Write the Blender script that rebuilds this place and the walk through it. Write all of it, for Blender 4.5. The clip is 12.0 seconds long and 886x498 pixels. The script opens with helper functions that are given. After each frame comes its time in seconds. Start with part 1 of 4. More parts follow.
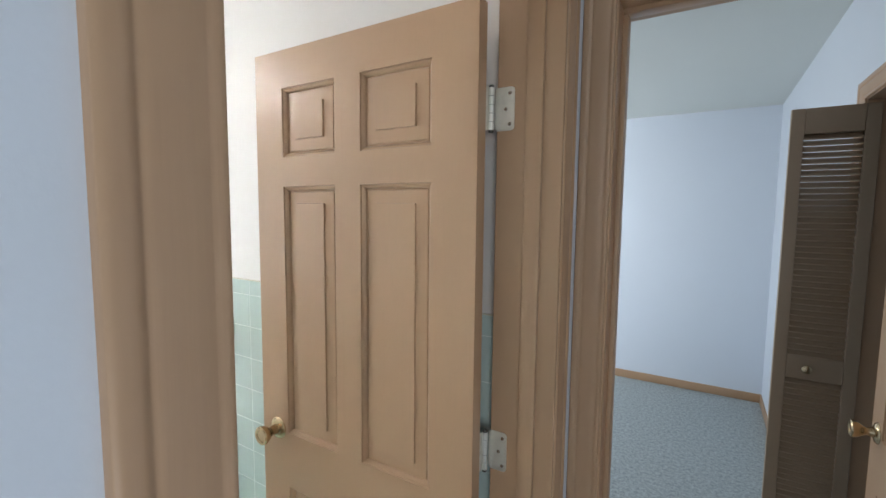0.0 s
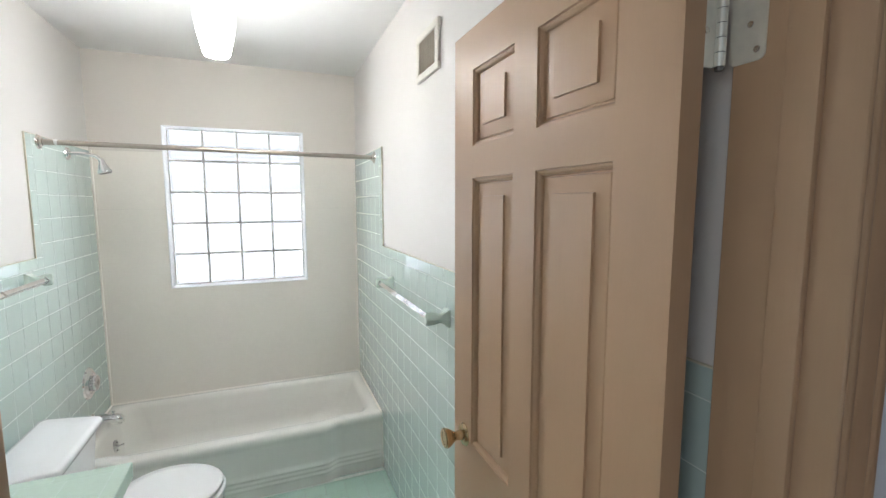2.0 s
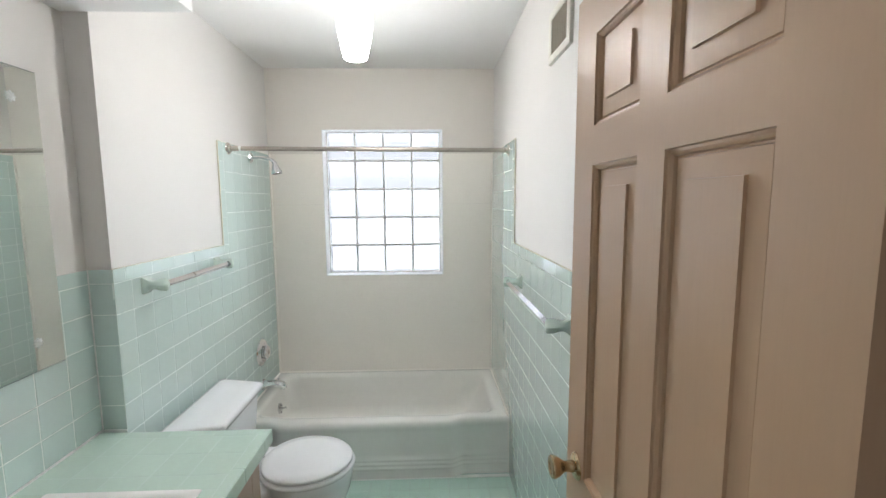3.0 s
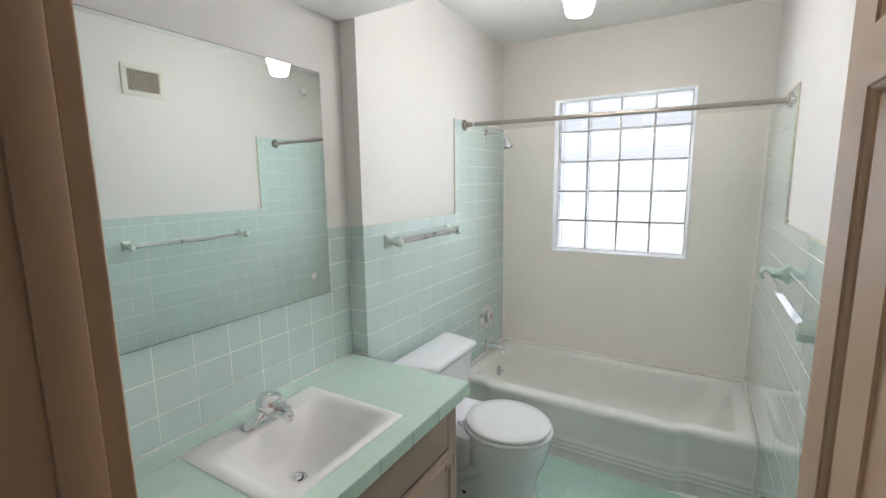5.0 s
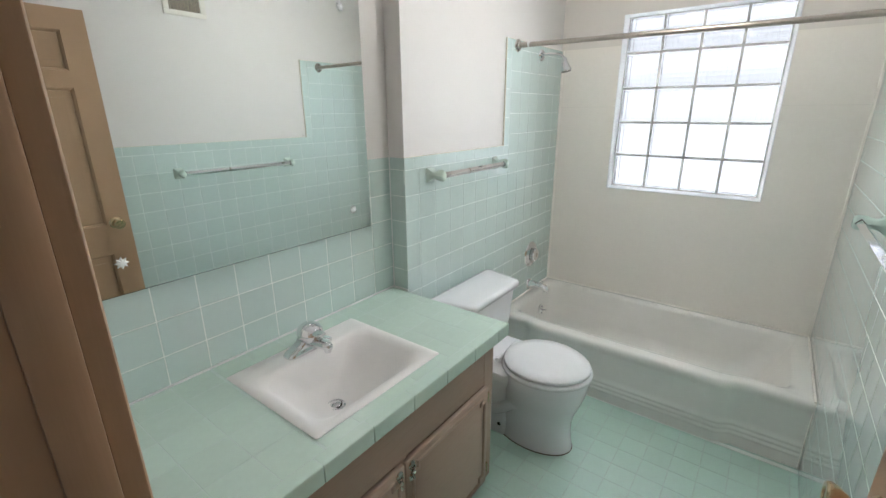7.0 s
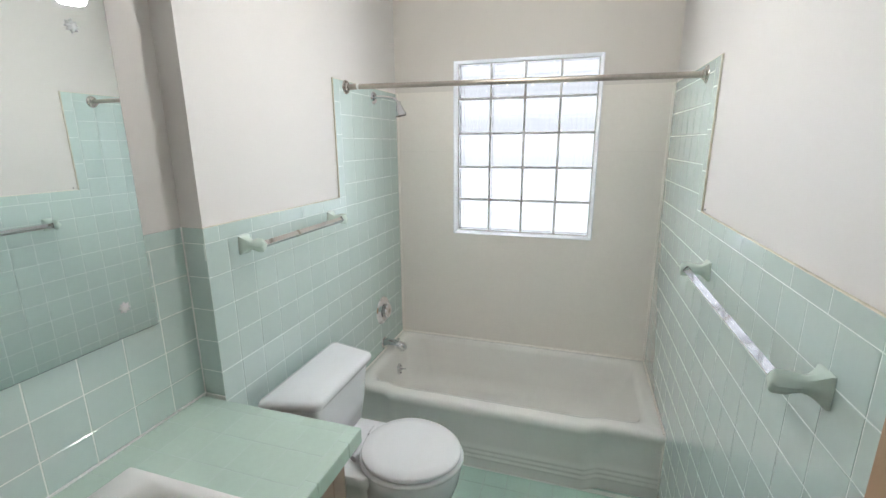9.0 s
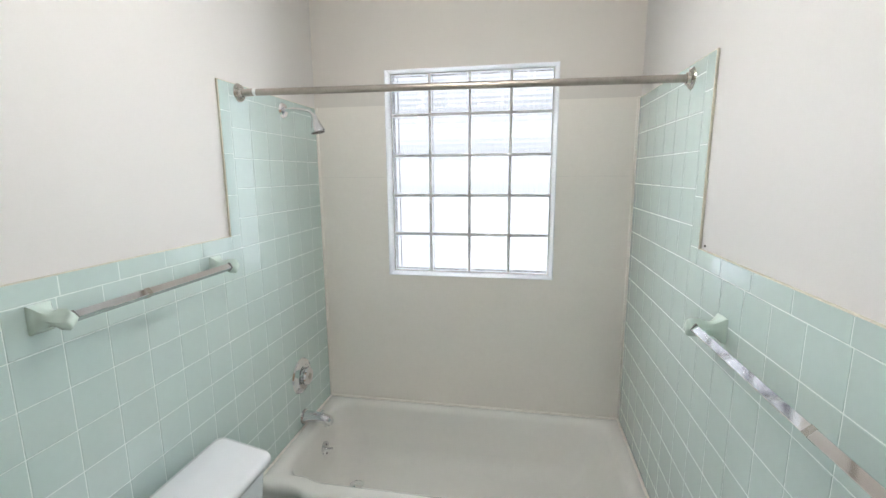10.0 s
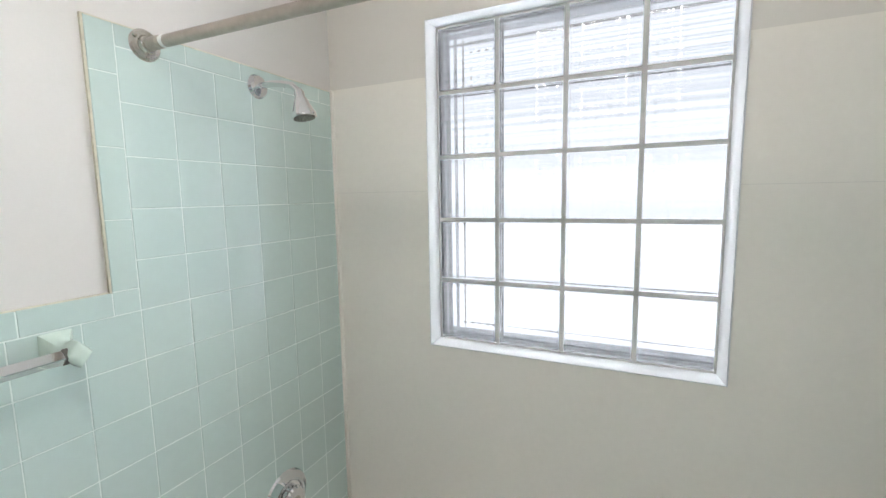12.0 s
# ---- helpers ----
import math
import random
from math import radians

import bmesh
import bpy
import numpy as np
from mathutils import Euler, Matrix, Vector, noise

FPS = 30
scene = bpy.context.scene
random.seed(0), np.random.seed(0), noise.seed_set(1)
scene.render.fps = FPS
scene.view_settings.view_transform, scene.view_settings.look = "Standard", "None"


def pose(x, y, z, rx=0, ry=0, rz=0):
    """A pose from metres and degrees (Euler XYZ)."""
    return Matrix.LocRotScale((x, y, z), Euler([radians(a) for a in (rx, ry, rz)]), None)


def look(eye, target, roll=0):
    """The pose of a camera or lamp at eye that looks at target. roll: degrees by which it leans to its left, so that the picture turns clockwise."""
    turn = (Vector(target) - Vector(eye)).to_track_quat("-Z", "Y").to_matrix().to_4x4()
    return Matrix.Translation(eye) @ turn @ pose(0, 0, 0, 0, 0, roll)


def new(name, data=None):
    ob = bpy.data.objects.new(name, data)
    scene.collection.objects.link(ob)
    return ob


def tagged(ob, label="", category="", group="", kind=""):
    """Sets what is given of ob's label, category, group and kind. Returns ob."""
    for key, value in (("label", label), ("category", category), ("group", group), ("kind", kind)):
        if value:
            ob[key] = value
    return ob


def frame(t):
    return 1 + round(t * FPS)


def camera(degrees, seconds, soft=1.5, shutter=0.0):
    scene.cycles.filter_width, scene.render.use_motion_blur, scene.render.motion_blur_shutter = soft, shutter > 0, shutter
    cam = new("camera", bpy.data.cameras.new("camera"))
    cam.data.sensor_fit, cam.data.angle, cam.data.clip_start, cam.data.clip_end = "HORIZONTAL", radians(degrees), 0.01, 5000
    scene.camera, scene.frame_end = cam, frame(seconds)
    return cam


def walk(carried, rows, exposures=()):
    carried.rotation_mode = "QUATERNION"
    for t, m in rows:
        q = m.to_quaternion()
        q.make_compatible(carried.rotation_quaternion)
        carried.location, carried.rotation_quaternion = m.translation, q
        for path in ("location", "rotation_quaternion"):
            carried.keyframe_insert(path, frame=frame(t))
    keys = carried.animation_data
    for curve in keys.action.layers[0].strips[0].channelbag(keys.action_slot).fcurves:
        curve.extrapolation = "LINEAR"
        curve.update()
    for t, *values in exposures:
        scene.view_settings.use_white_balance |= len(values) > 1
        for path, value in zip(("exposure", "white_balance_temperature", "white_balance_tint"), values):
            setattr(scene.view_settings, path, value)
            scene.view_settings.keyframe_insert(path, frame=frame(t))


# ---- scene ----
cam = camera(91.1, 12.0)
PATH = [
    (0, (-0.034, 0.102, 1.587), (-1.069, 1.805, 1.416), 0.6),
    (0.5, (-0.013, 0.226, 1.601), (-1.283, 1.76, 1.413), 0.3),
    (1, (-0.014, 0.303, 1.593), (-1.506, 1.621, 1.398), 0.2),
    (1.5, (-0.031, 0.347, 1.586), (-1.72, 1.4, 1.384), 0.1),
    (2, (-0.036, 0.415, 1.589), (-1.883, 1.153, 1.378), -0.1),
    (2.5, (-0.074, 0.481, 1.591), (-2.022, 0.878, 1.372), -0.4),
    (3, (-0.121, 0.545, 1.58), (-2.107, 0.613, 1.356), -0.4),
    (3.5, (-0.129, 0.578, 1.57), (-2.099, 0.327, 1.338), -0.4),
    (3.7, (-0.13, 0.596, 1.572), (-2.081, 0.221, 1.341), -0.5),
    (5.3, (-0.229, 0.707, 1.521), (-1.871, -0.382, 1.173), -0.8),
    (5.5, (-0.242, 0.693, 1.518), (-1.85, -0.427, 1.116), -0.6),
    (6, (-0.256, 0.678, 1.503), (-1.799, -0.493, 1.005), -0.5),
    (6.5, (-0.275, 0.687, 1.487), (-1.788, -0.501, 0.94), -0.3),
    (6.7, (-0.282, 0.68, 1.501), (-1.791, -0.501, 0.928), -0.2),
    (8.3, (-0.378, 0.611, 1.606), (-2.113, -0.178, 1.009), -0.4),
    (8.5, (-0.424, 0.577, 1.600), (-2.210, -0.137, 1.045), -0.2),
    (9, (-0.596, 0.557, 1.601), (-2.453, -0.017, 1.13), -0.3),
    (9.5, (-0.825, 0.548, 1.586), (-2.731, 0.091, 1.187), -0.4),
    (10, (-1.059, 0.49, 1.569), (-2.999, 0.143, 1.228), -0.4),
    (10.5, (-1.277, 0.425, 1.556), (-3.234, 0.168, 1.233), -0.6),
    (11, (-1.517, 0.440, 1.536), (-3.470, 0.112, 1.249), -0.6),
    (11.5, (-1.745, 0.468, 1.550), (-3.644, -0.09, 1.268), -0.6),
    (12, (-1.954, 0.448, 1.536), (-3.755, -0.388, 1.296), -0.9),
]
walk(cam, [(t, look(eye, target, roll)) for t, eye, target, roll in PATH], [(0.0, 0.62), (0.5, 0.54), (1.5, 0.38), (2.5, 0.18), (3.5, 0.09), (12.0, 0.06)])

# ---- world and large lights ----
world = bpy.data.worlds.new("sky")
scene.world = world
world.use_nodes = True
sky = world.node_tree.nodes.new("ShaderNodeTexSky")
sky.sky_type, sky.sun_disc = "NISHITA", False
sky.sun_elevation, sky.sun_rotation = radians(40), radians(200)
world.node_tree.links.new(sky.outputs[0], world.node_tree.nodes["Background"].inputs[0])
world.node_tree.nodes["Background"].inputs[1].default_value = 0.1

DAY_BATH = 22.0      # glow of the bright overcast outdoors behind the glass blocks
LAMP_GLOW = 37.0     # the opal pendant shade
HALL_X = 0.75
DAY_BEDROOM = 23.0  # watts of the added lamp out of view in the bedroom
DAY_HALL = 11.5     # watts of the added lamp out of view in the hall


def opening_light(name, at, target, sx, sy, watts, colour):
    data = bpy.data.lights.new(name, "AREA")
    data.shape, data.size, data.size_y, data.energy, data.color = "RECTANGLE", sx, sy, watts, colour
    ob = new(name, data)
    ob.matrix_world = look(at, target)
    return ob


# area lamps added out of view to light bedroom and hall; their windows are assumed
opening_light("bedroom_fill", (-2.56, 3.0, 1.5), (0, 3.0, 1.4), 1.3, 1.3, DAY_BEDROOM, (0.95, 0.98, 1.0))
opening_light("hall_fill", (HALL_X - 0.02, -1.15, 1.5), (-0.4, -0.9, 1.45), 1.1, 1.2, DAY_HALL, (0.95, 0.98, 1.0))


# ---- materials ----
def mat(name, colour, rough=0.5, metal=0.0, vary=0.06, scale=6.0, fine=90.0, bump=0.05, grain=None, random_value=0.0, coat=0.0, spec=0.5, tint=None, rough_vary=0.1, dist=0.002):
    """Colour with blotches and grain, uneven gloss and a fine relief; grain stretches the fine noise along an axis."""
    m = bpy.data.materials.new(name)
    m.use_nodes = True
    n, l = m.node_tree.nodes, m.node_tree.links
    b = n["Principled BSDF"]
    b.inputs["Metallic"].default_value = metal
    b.inputs["Coat Weight"].default_value = coat
    b.inputs["Coat Roughness"].default_value = 0.03
    b.inputs["Specular IOR Level"].default_value = spec
    co = n.new("ShaderNodeTexCoord")
    big = n.new("ShaderNodeTexNoise")
    big.inputs["Scale"].default_value, big.inputs["Detail"].default_value = scale, 4
    l.new(co.outputs["Object"], big.inputs["Vector"])
    mp = n.new("ShaderNodeMapping")
    l.new(co.outputs["Object"], mp.inputs["Vector"])
    mp.inputs["Scale"].default_value = grain or (1, 1, 1)
    small = n.new("ShaderNodeTexNoise")
    small.inputs["Scale"].default_value, small.inputs["Detail"].default_value = fine, 5
    l.new(mp.outputs[0], small.inputs["Vector"])
    mix = n.new("ShaderNodeMath")
    mix.operation = "ADD"
    l.new(big.outputs[0], mix.inputs[0])
    l.new(small.outputs[0], mix.inputs[1])
    ramp = n.new("ShaderNodeMapRange")
    ramp.inputs["From Min"].default_value, ramp.inputs["From Max"].default_value = 0.6, 1.4
    ramp.inputs["To Min"].default_value, ramp.inputs["To Max"].default_value = 1 - vary, 1 + vary
    l.new(mix.outputs[0], ramp.inputs["Value"])
    value = ramp.outputs[0]
    if random_value:
        info = n.new("ShaderNodeObjectInfo")
        rr = n.new("ShaderNodeMapRange")
        rr.inputs["To Min"].default_value, rr.inputs["To Max"].default_value = 1 - random_value, 1 + random_value
        l.new(info.outputs["Random"], rr.inputs["Value"])
        mul = n.new("ShaderNodeMath")
        mul.operation = "MULTIPLY"
        l.new(value, mul.inputs[0])
        l.new(rr.outputs[0], mul.inputs[1])
        value = mul.outputs[0]
    base = n.new("ShaderNodeMix")
    base.data_type = "RGBA"
    base.inputs["A"].default_value = (*colour, 1)
    base.inputs["B"].default_value = (*(tint or [c * 0.8 for c in colour]), 1)
    fac = n.new("ShaderNodeMapRange")
    fac.inputs["From Min"].default_value, fac.inputs["From Max"].default_value = 0.45, 0.75
    fac.inputs["To Max"].default_value = 0.6 if tint else 0.15
    l.new((small if grain else big).outputs[0], fac.inputs["Value"])
    l.new(fac.outputs[0], base.inputs["Factor"])
    out = n.new("ShaderNodeVectorMath")
    out.operation = "SCALE"
    l.new(base.outputs["Result"], out.inputs[0])
    l.new(value, out.inputs["Scale"])
    l.new(out.outputs[0], b.inputs["Base Color"])
    rg = n.new("ShaderNodeMapRange")
    rg.inputs["To Min"].default_value, rg.inputs["To Max"].default_value = max(0.02, rough * (1 - rough_vary)), min(1, rough * (1 + rough_vary))
    l.new(big.outputs[0], rg.inputs["Value"])
    l.new(rg.outputs[0], b.inputs["Roughness"])
    bp = n.new("ShaderNodeBump")
    bp.inputs["Strength"].default_value, bp.inputs["Distance"].default_value = bump, dist
    l.new(mix.outputs[0], bp.inputs["Height"])
    l.new(bp.outputs[0], b.inputs["Normal"])
    return m


WHITE = mat("bath_white_paint", (0.74, 0.712, 0.685), 0.55, vary=0.015, scale=3, fine=220, bump=0.06)
# lighter, warmer copy of the white paint; puts lamplight into the window wall's colour
LAMPLIT_WHITE = mat("lamplit_white_paint", (0.80, 0.755, 0.70), 0.5, vary=0.015, scale=3, fine=220, bump=0.06)
CEIL = mat("ceiling_white_paint", (0.85, 0.84, 0.825), 0.6, vary=0.015, scale=2, fine=200, bump=0.06)
BLUE = mat("pale_blue_wall_paint", (0.63, 0.685, 0.755), 0.6, vary=0.015, scale=2, fine=200, bump=0.08)
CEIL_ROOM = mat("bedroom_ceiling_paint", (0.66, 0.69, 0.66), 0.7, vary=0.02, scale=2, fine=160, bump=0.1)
SURROUND = mat("cream_tub_surround", (0.925, 0.876, 0.808), 0.3, vary=0.02, scale=2, fine=60, bump=0.03)
TILE = mat("mint_glazed_tile", (0.575, 0.70, 0.665), 0.04, vary=0.025, scale=9, fine=40, bump=0.006, random_value=0.014, rough_vary=0.2, spec=1.0, coat=1.0)
COUNTER_TILE = mat("worn_mint_counter_tile", (0.56, 0.70, 0.615), 0.24, vary=0.035, scale=7, fine=50, bump=0.03, random_value=0.025, rough_vary=0.25)
FLOOR_TILE = mat("mint_floor_tile", (0.55, 0.74, 0.655), 0.15, vary=0.035, scale=8, fine=70, bump=0.03, random_value=0.018)
BED = mat("green_grey_grout", (0.54, 0.655, 0.60), 0.85, vary=0.1, scale=14, fine=300, bump=0.2)
GROUT = mat("pale_grout", (0.80, 0.845, 0.80), 0.85, vary=0.08, scale=14, fine=300, bump=0.2)
TUB_GROUT = mat("mint_white_grout", (0.73, 0.81, 0.77), 0.7, vary=0.06, scale=14, fine=300, bump=0.15)
CERAMIC = mat("mint_ceramic_bracket", (0.64, 0.755, 0.68), 0.15, vary=0.03, bump=0.01)
ENAMEL = mat("white_enamel", (0.92, 0.895, 0.85), 0.16, vary=0.015, scale=3, fine=30, bump=0.01)
PORCELAIN = mat("white_porcelain", (0.86, 0.865, 0.885), 0.1, vary=0.01, scale=3, fine=30, bump=0.005)
SINK = mat("aged_white_porcelain", (0.87, 0.845, 0.825), 0.3, vary=0.015, scale=4, fine=30, bump=0.006)
SEAT = mat("white_plastic_seat", (0.86, 0.862, 0.875), 0.25, vary=0.01, bump=0.01)
BROWN = mat("tan_painted_wood", (0.435, 0.278, 0.166), 0.40, vary=0.07, scale=2.5, fine=30, bump=0.09, grain=(6, 6, 0.35), tint=(0.38, 0.243, 0.15))
CABINET = mat("taupe_stained_wood", (0.40, 0.285, 0.215), 0.42, vary=0.08, scale=3, fine=40, bump=0.08, grain=(0.4, 4, 6), tint=(0.31, 0.21, 0.155))
LOUVRE = mat("dark_louvre_paint", (0.31, 0.22, 0.145), 0.45, vary=0.06, fine=40, bump=0.06, grain=(0.4, 6, 6))
CHROME = mat("chrome", (0.78, 0.78, 0.79), 0.06, 1.0, vary=0.01, bump=0.0)
NICKEL = mat("worn_nickel", (0.55, 0.52, 0.47), 0.26, 1.0, vary=0.12, scale=20, fine=160, bump=0.05)
STEEL = mat("brushed_rod_metal", (0.44, 0.395, 0.345), 0.42, 1.0, vary=0.14, scale=12, fine=60, bump=0.04)
BRASS = mat("antique_brass", (0.55, 0.42, 0.26), 0.24, 1.0, vary=0.08, scale=30, bump=0.02)
HINGE = mat("zinc_hinge", (0.78, 0.76, 0.69), 0.42, 0.75, vary=0.08, scale=30, bump=0.03)
PIN = mat("dull_steel_pin", (0.12, 0.115, 0.105), 0.5, 0.6, vary=0.1)
DARK = mat("dark_void", (0.02, 0.018, 0.016), 0.8, vary=0.1)
GRILLE = mat("aged_grille", (0.36, 0.31, 0.24), 0.6, vary=0.1, scale=30)
VENTWHITE = mat("vent_cream_enamel", (0.72, 0.69, 0.62), 0.4, vary=0.03)
CAULK = mat("old_caulk", (0.66, 0.63, 0.51), 0.7, vary=0.15, scale=15)
CAULKW = mat("white_caulk", (0.80, 0.81, 0.79), 0.5, vary=0.05, scale=20)
FRAMEWHITE = mat("white_window_trim", (0.88, 0.89, 0.91), 0.4, vary=0.02)
MORTAR = mat("grey_block_joint", (0.60, 0.595, 0.585), 0.8, vary=0.08, scale=20)
CARPET = mat("blue_grey_carpet", (0.38, 0.42, 0.425), 0.95, vary=0.5, scale=48, fine=130, bump=0.9, spec=0.1, dist=0.01)
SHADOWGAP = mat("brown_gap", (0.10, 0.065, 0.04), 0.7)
CRYSTAL = mat("clear_rosette", (0.85, 0.87, 0.86), 0.08, vary=0.02)


def plain(name):
    m = bpy.data.materials.new(name)
    m.use_nodes = True
    return m, m.node_tree.nodes, m.node_tree.links


MIRROR, nd, _ = plain("silvered_mirror")
nd["Principled BSDF"].inputs["Metallic"].default_value = 1
nd["Principled BSDF"].inputs["Base Color"].default_value = (0.88, 0.92, 0.90, 1)
nd["Principled BSDF"].inputs["Roughness"].default_value = 0.01

OPAL, nd, lk = plain("lit_opal_glass")
nd["Principled BSDF"].inputs["Base Color"].default_value = (0.9, 0.88, 0.84, 1)
nd["Principled BSDF"].inputs["Emission Color"].default_value = (1.0, 0.981, 0.96, 1)
co = nd.new("ShaderNodeTexCoord")
sep = nd.new("ShaderNodeSeparateXYZ")
lk.new(co.outputs["Object"], sep.inputs[0])
rm = nd.new("ShaderNodeMapRange")   # glow cut off up the shade so that the ceiling is lit less
rm.inputs["From Min"].default_value, rm.inputs["From Max"].default_value = 0.06, 0.13
rm.inputs["To Min"].default_value, rm.inputs["To Max"].default_value = LAMP_GLOW * 2.8, LAMP_GLOW * 0.05
lk.new(sep.outputs["Z"], rm.inputs["Value"])
lk.new(rm.outputs[0], nd["Principled BSDF"].inputs["Emission Strength"])

GLASS, nd, lk = plain("ribbed_block_glass")
b = nd["Principled BSDF"]
b.inputs["Transmission Weight"].default_value, b.inputs["Roughness"].default_value, b.inputs["IOR"].default_value = 1.0, 0.0, 1.45
b.inputs["Base Color"].default_value = (0.063, 0.064, 0.066, 1)
co = nd.new("ShaderNodeTexCoord")
waves = []
for axis in ("Y", "Z"):
    w = nd.new("ShaderNodeTexWave")
    w.wave_type, w.bands_direction = "BANDS", axis
    w.inputs["Scale"].default_value, w.inputs["Distortion"].default_value, w.inputs["Detail"].default_value = 12.5, 0.0, 0
    lk.new(co.outputs["Object"], w.inputs["Vector"])
    waves.append(w)
add = nd.new("ShaderNodeMath")
add.operation = "ADD"
lk.new(waves[0].outputs["Fac"], add.inputs[0])
lk.new(waves[1].outputs["Fac"], add.inputs[1])
bp = nd.new("ShaderNodeBump")
bp.inputs["Strength"].default_value, bp.inputs["Distance"].default_value = 0.4, 0.003
lk.new(add.outputs[0], bp.inputs["Height"])
lk.new(bp.outputs[0], b.inputs["Normal"])

OUTDOORS, nd, lk = plain("overcast_outdoors")
b = nd["Principled BSDF"]
b.inputs["Base Color"].default_value = (0, 0, 0, 1)
co = nd.new("ShaderNodeTexCoord")
sep = nd.new("ShaderNodeSeparateXYZ")
lk.new(co.outputs["Object"], sep.inputs[0])
rm = nd.new("ShaderNodeMapRange")
rm.inputs["From Min"].default_value, rm.inputs["From Max"].default_value = 1.1, 2.0
rm.inputs["To Min"].default_value, rm.inputs["To Max"].default_value = 0.1, 0.42
lk.new(sep.outputs["Z"], rm.inputs["Value"])
bands = nd.new("ShaderNodeTexWave")
bands.wave_type, bands.bands_direction = "BANDS", "Z"
bands.inputs["Scale"].default_value, bands.inputs["Distortion"].default_value = 2.6, 0.6
lk.new(co.outputs["Object"], bands.inputs["Vector"])
lift = nd.new("ShaderNodeMath")
lift.operation = "MULTIPLY_ADD"
lk.new(bands.outputs["Fac"], lift.inputs[0])
lift.inputs[1].default_value, lift.inputs[2].default_value = 0.7, 0.3
dim = nd.new("ShaderNodeMath")
dim.operation = "MULTIPLY"
lk.new(rm.outputs[0], dim.inputs[0])
lk.new(lift.outputs[0], dim.inputs[1])
glow = nd.new("ShaderNodeMath")
glow.operation = "MULTIPLY_ADD"
lk.new(dim.outputs[0], glow.inputs[0])
glow.inputs[1].default_value, glow.inputs[2].default_value = -DAY_BATH, DAY_BATH
lk.new(glow.outputs[0], b.inputs["Emission Strength"])
b.inputs["Emission Color"].default_value = (0.89, 0.93, 1.0, 1)


# ---- mesh tools ----
def box(bm, x0, x1, y0, y1, z0, z1, bevel=0.0, seg=2):
    """A box between two corners, its edges rounded."""
    m = Matrix.Translation(((x0 + x1) / 2, (y0 + y1) / 2, (z0 + z1) / 2)) @ Matrix.Diagonal((abs(x1 - x0), abs(y1 - y0), abs(z1 - z0), 1))
    made = bmesh.ops.create_cube(bm, size=1, matrix=m)
    if bevel:
        edges = list({e for v in made["verts"] for e in v.link_edges})
        bmesh.ops.bevel(bm, geom=edges, offset=bevel, segments=seg, affect="EDGES", profile=0.5)
    return bm


def slab(*a, **k):
    return box(bmesh.new(), *a, **k)


def rings(bm, loops, close=True, cap0=False, cap1=False):
    """A skin over loops of points that all have the same count."""
    vs = [[bm.verts.new(p) for p in loop] for loop in loops]
    n = len(vs[0])
    for a, c in zip(vs, vs[1:]):
        for i in range(n if close else n - 1):
            j = (i + 1) % n
            bm.faces.new((a[i], a[j], c[j], c[i]))
    if cap0:
        bm.faces.new(vs[0][::-1])
    if cap1:
        bm.faces.new(vs[-1])
    bmesh.ops.recalc_face_normals(bm, faces=bm.faces)
    return bm


def lathe(profile, m=Matrix(), seg=32, bm=None):
    """Turns (radius, height) pairs round local z, placed by m."""
    bm = bm or bmesh.new()
    loops = [[m @ Vector((r * math.cos(2 * math.pi * i / seg), r * math.sin(2 * math.pi * i / seg), z)) for i in range(seg)] for r, z in profile]
    return rings(bm, loops, True, profile[0][0] > 0.0005, profile[-1][0] > 0.0005)


def tube(points, radius, seg=14, bm=None):
    """A round bar swept along points; radius may be a list."""
    bm = bm or bmesh.new()
    pts = [Vector(p) for p in points]
    rad = radius if isinstance(radius, (list, tuple)) else [radius] * len(pts)
    loops, side = [], None
    for i, p in enumerate(pts):
        d = (pts[min(i + 1, len(pts) - 1)] - pts[max(i - 1, 0)]).normalized()
        ref = side or (Vector((0, 0, 1)) if abs(d.z) < 0.9 else Vector((1, 0, 0)))
        side = (ref - d * ref.dot(d)).normalized()
        up = d.cross(side)
        loops.append([p + (side * math.cos(2 * math.pi * k / seg) + up * math.sin(2 * math.pi * k / seg)) * rad[i] for k in range(seg)])
    return rings(bm, loops, True, True, True)


def rrect(x0, x1, y0, y1, z, r, n=6):
    """A rounded rectangle as a loop at height z."""
    out = []
    for cx, cy, a0 in ((x1 - r, y1 - r, 0), (x0 + r, y1 - r, 90), (x0 + r, y0 + r, 180), (x1 - r, y0 + r, 270)):
        for k in range(n + 1):
            a = radians(a0 + 90 * k / n)
            out.append((cx + r * math.cos(a), cy + r * math.sin(a), z))
    return out


def egg(cx, cy, rx, back, front, z, n=40):
    """An oval loop at height z, longer towards +y (front) than towards -y (back)."""
    out = []
    for i in range(n):
        a = 2 * math.pi * i / n
        s = math.sin(a)
        out.append((cx + rx * math.cos(a), cy + (front if s > 0 else back) * s, z))
    return out


def mesh_of(name, bm, material, sharp=38):
    me = bpy.data.meshes.new(name)
    bmesh.ops.recalc_face_normals(bm, faces=bm.faces)
    bm.to_mesh(me)
    bm.free()
    me.materials.append(material)
    me.polygons.foreach_set("use_smooth", [True] * len(me.polygons))
    me.set_sharp_from_angle(angle=radians(sharp))
    return me


def thing(name, origin, label, category, group="", rz=0.0):
    """An empty at a thing's base that carries its parts."""
    ob = new(name)
    ob.matrix_world = pose(*origin, 0, 0, rz)
    ob.empty_display_size = 0.05
    ob["base"] = origin
    return tagged(ob, label, category, group)


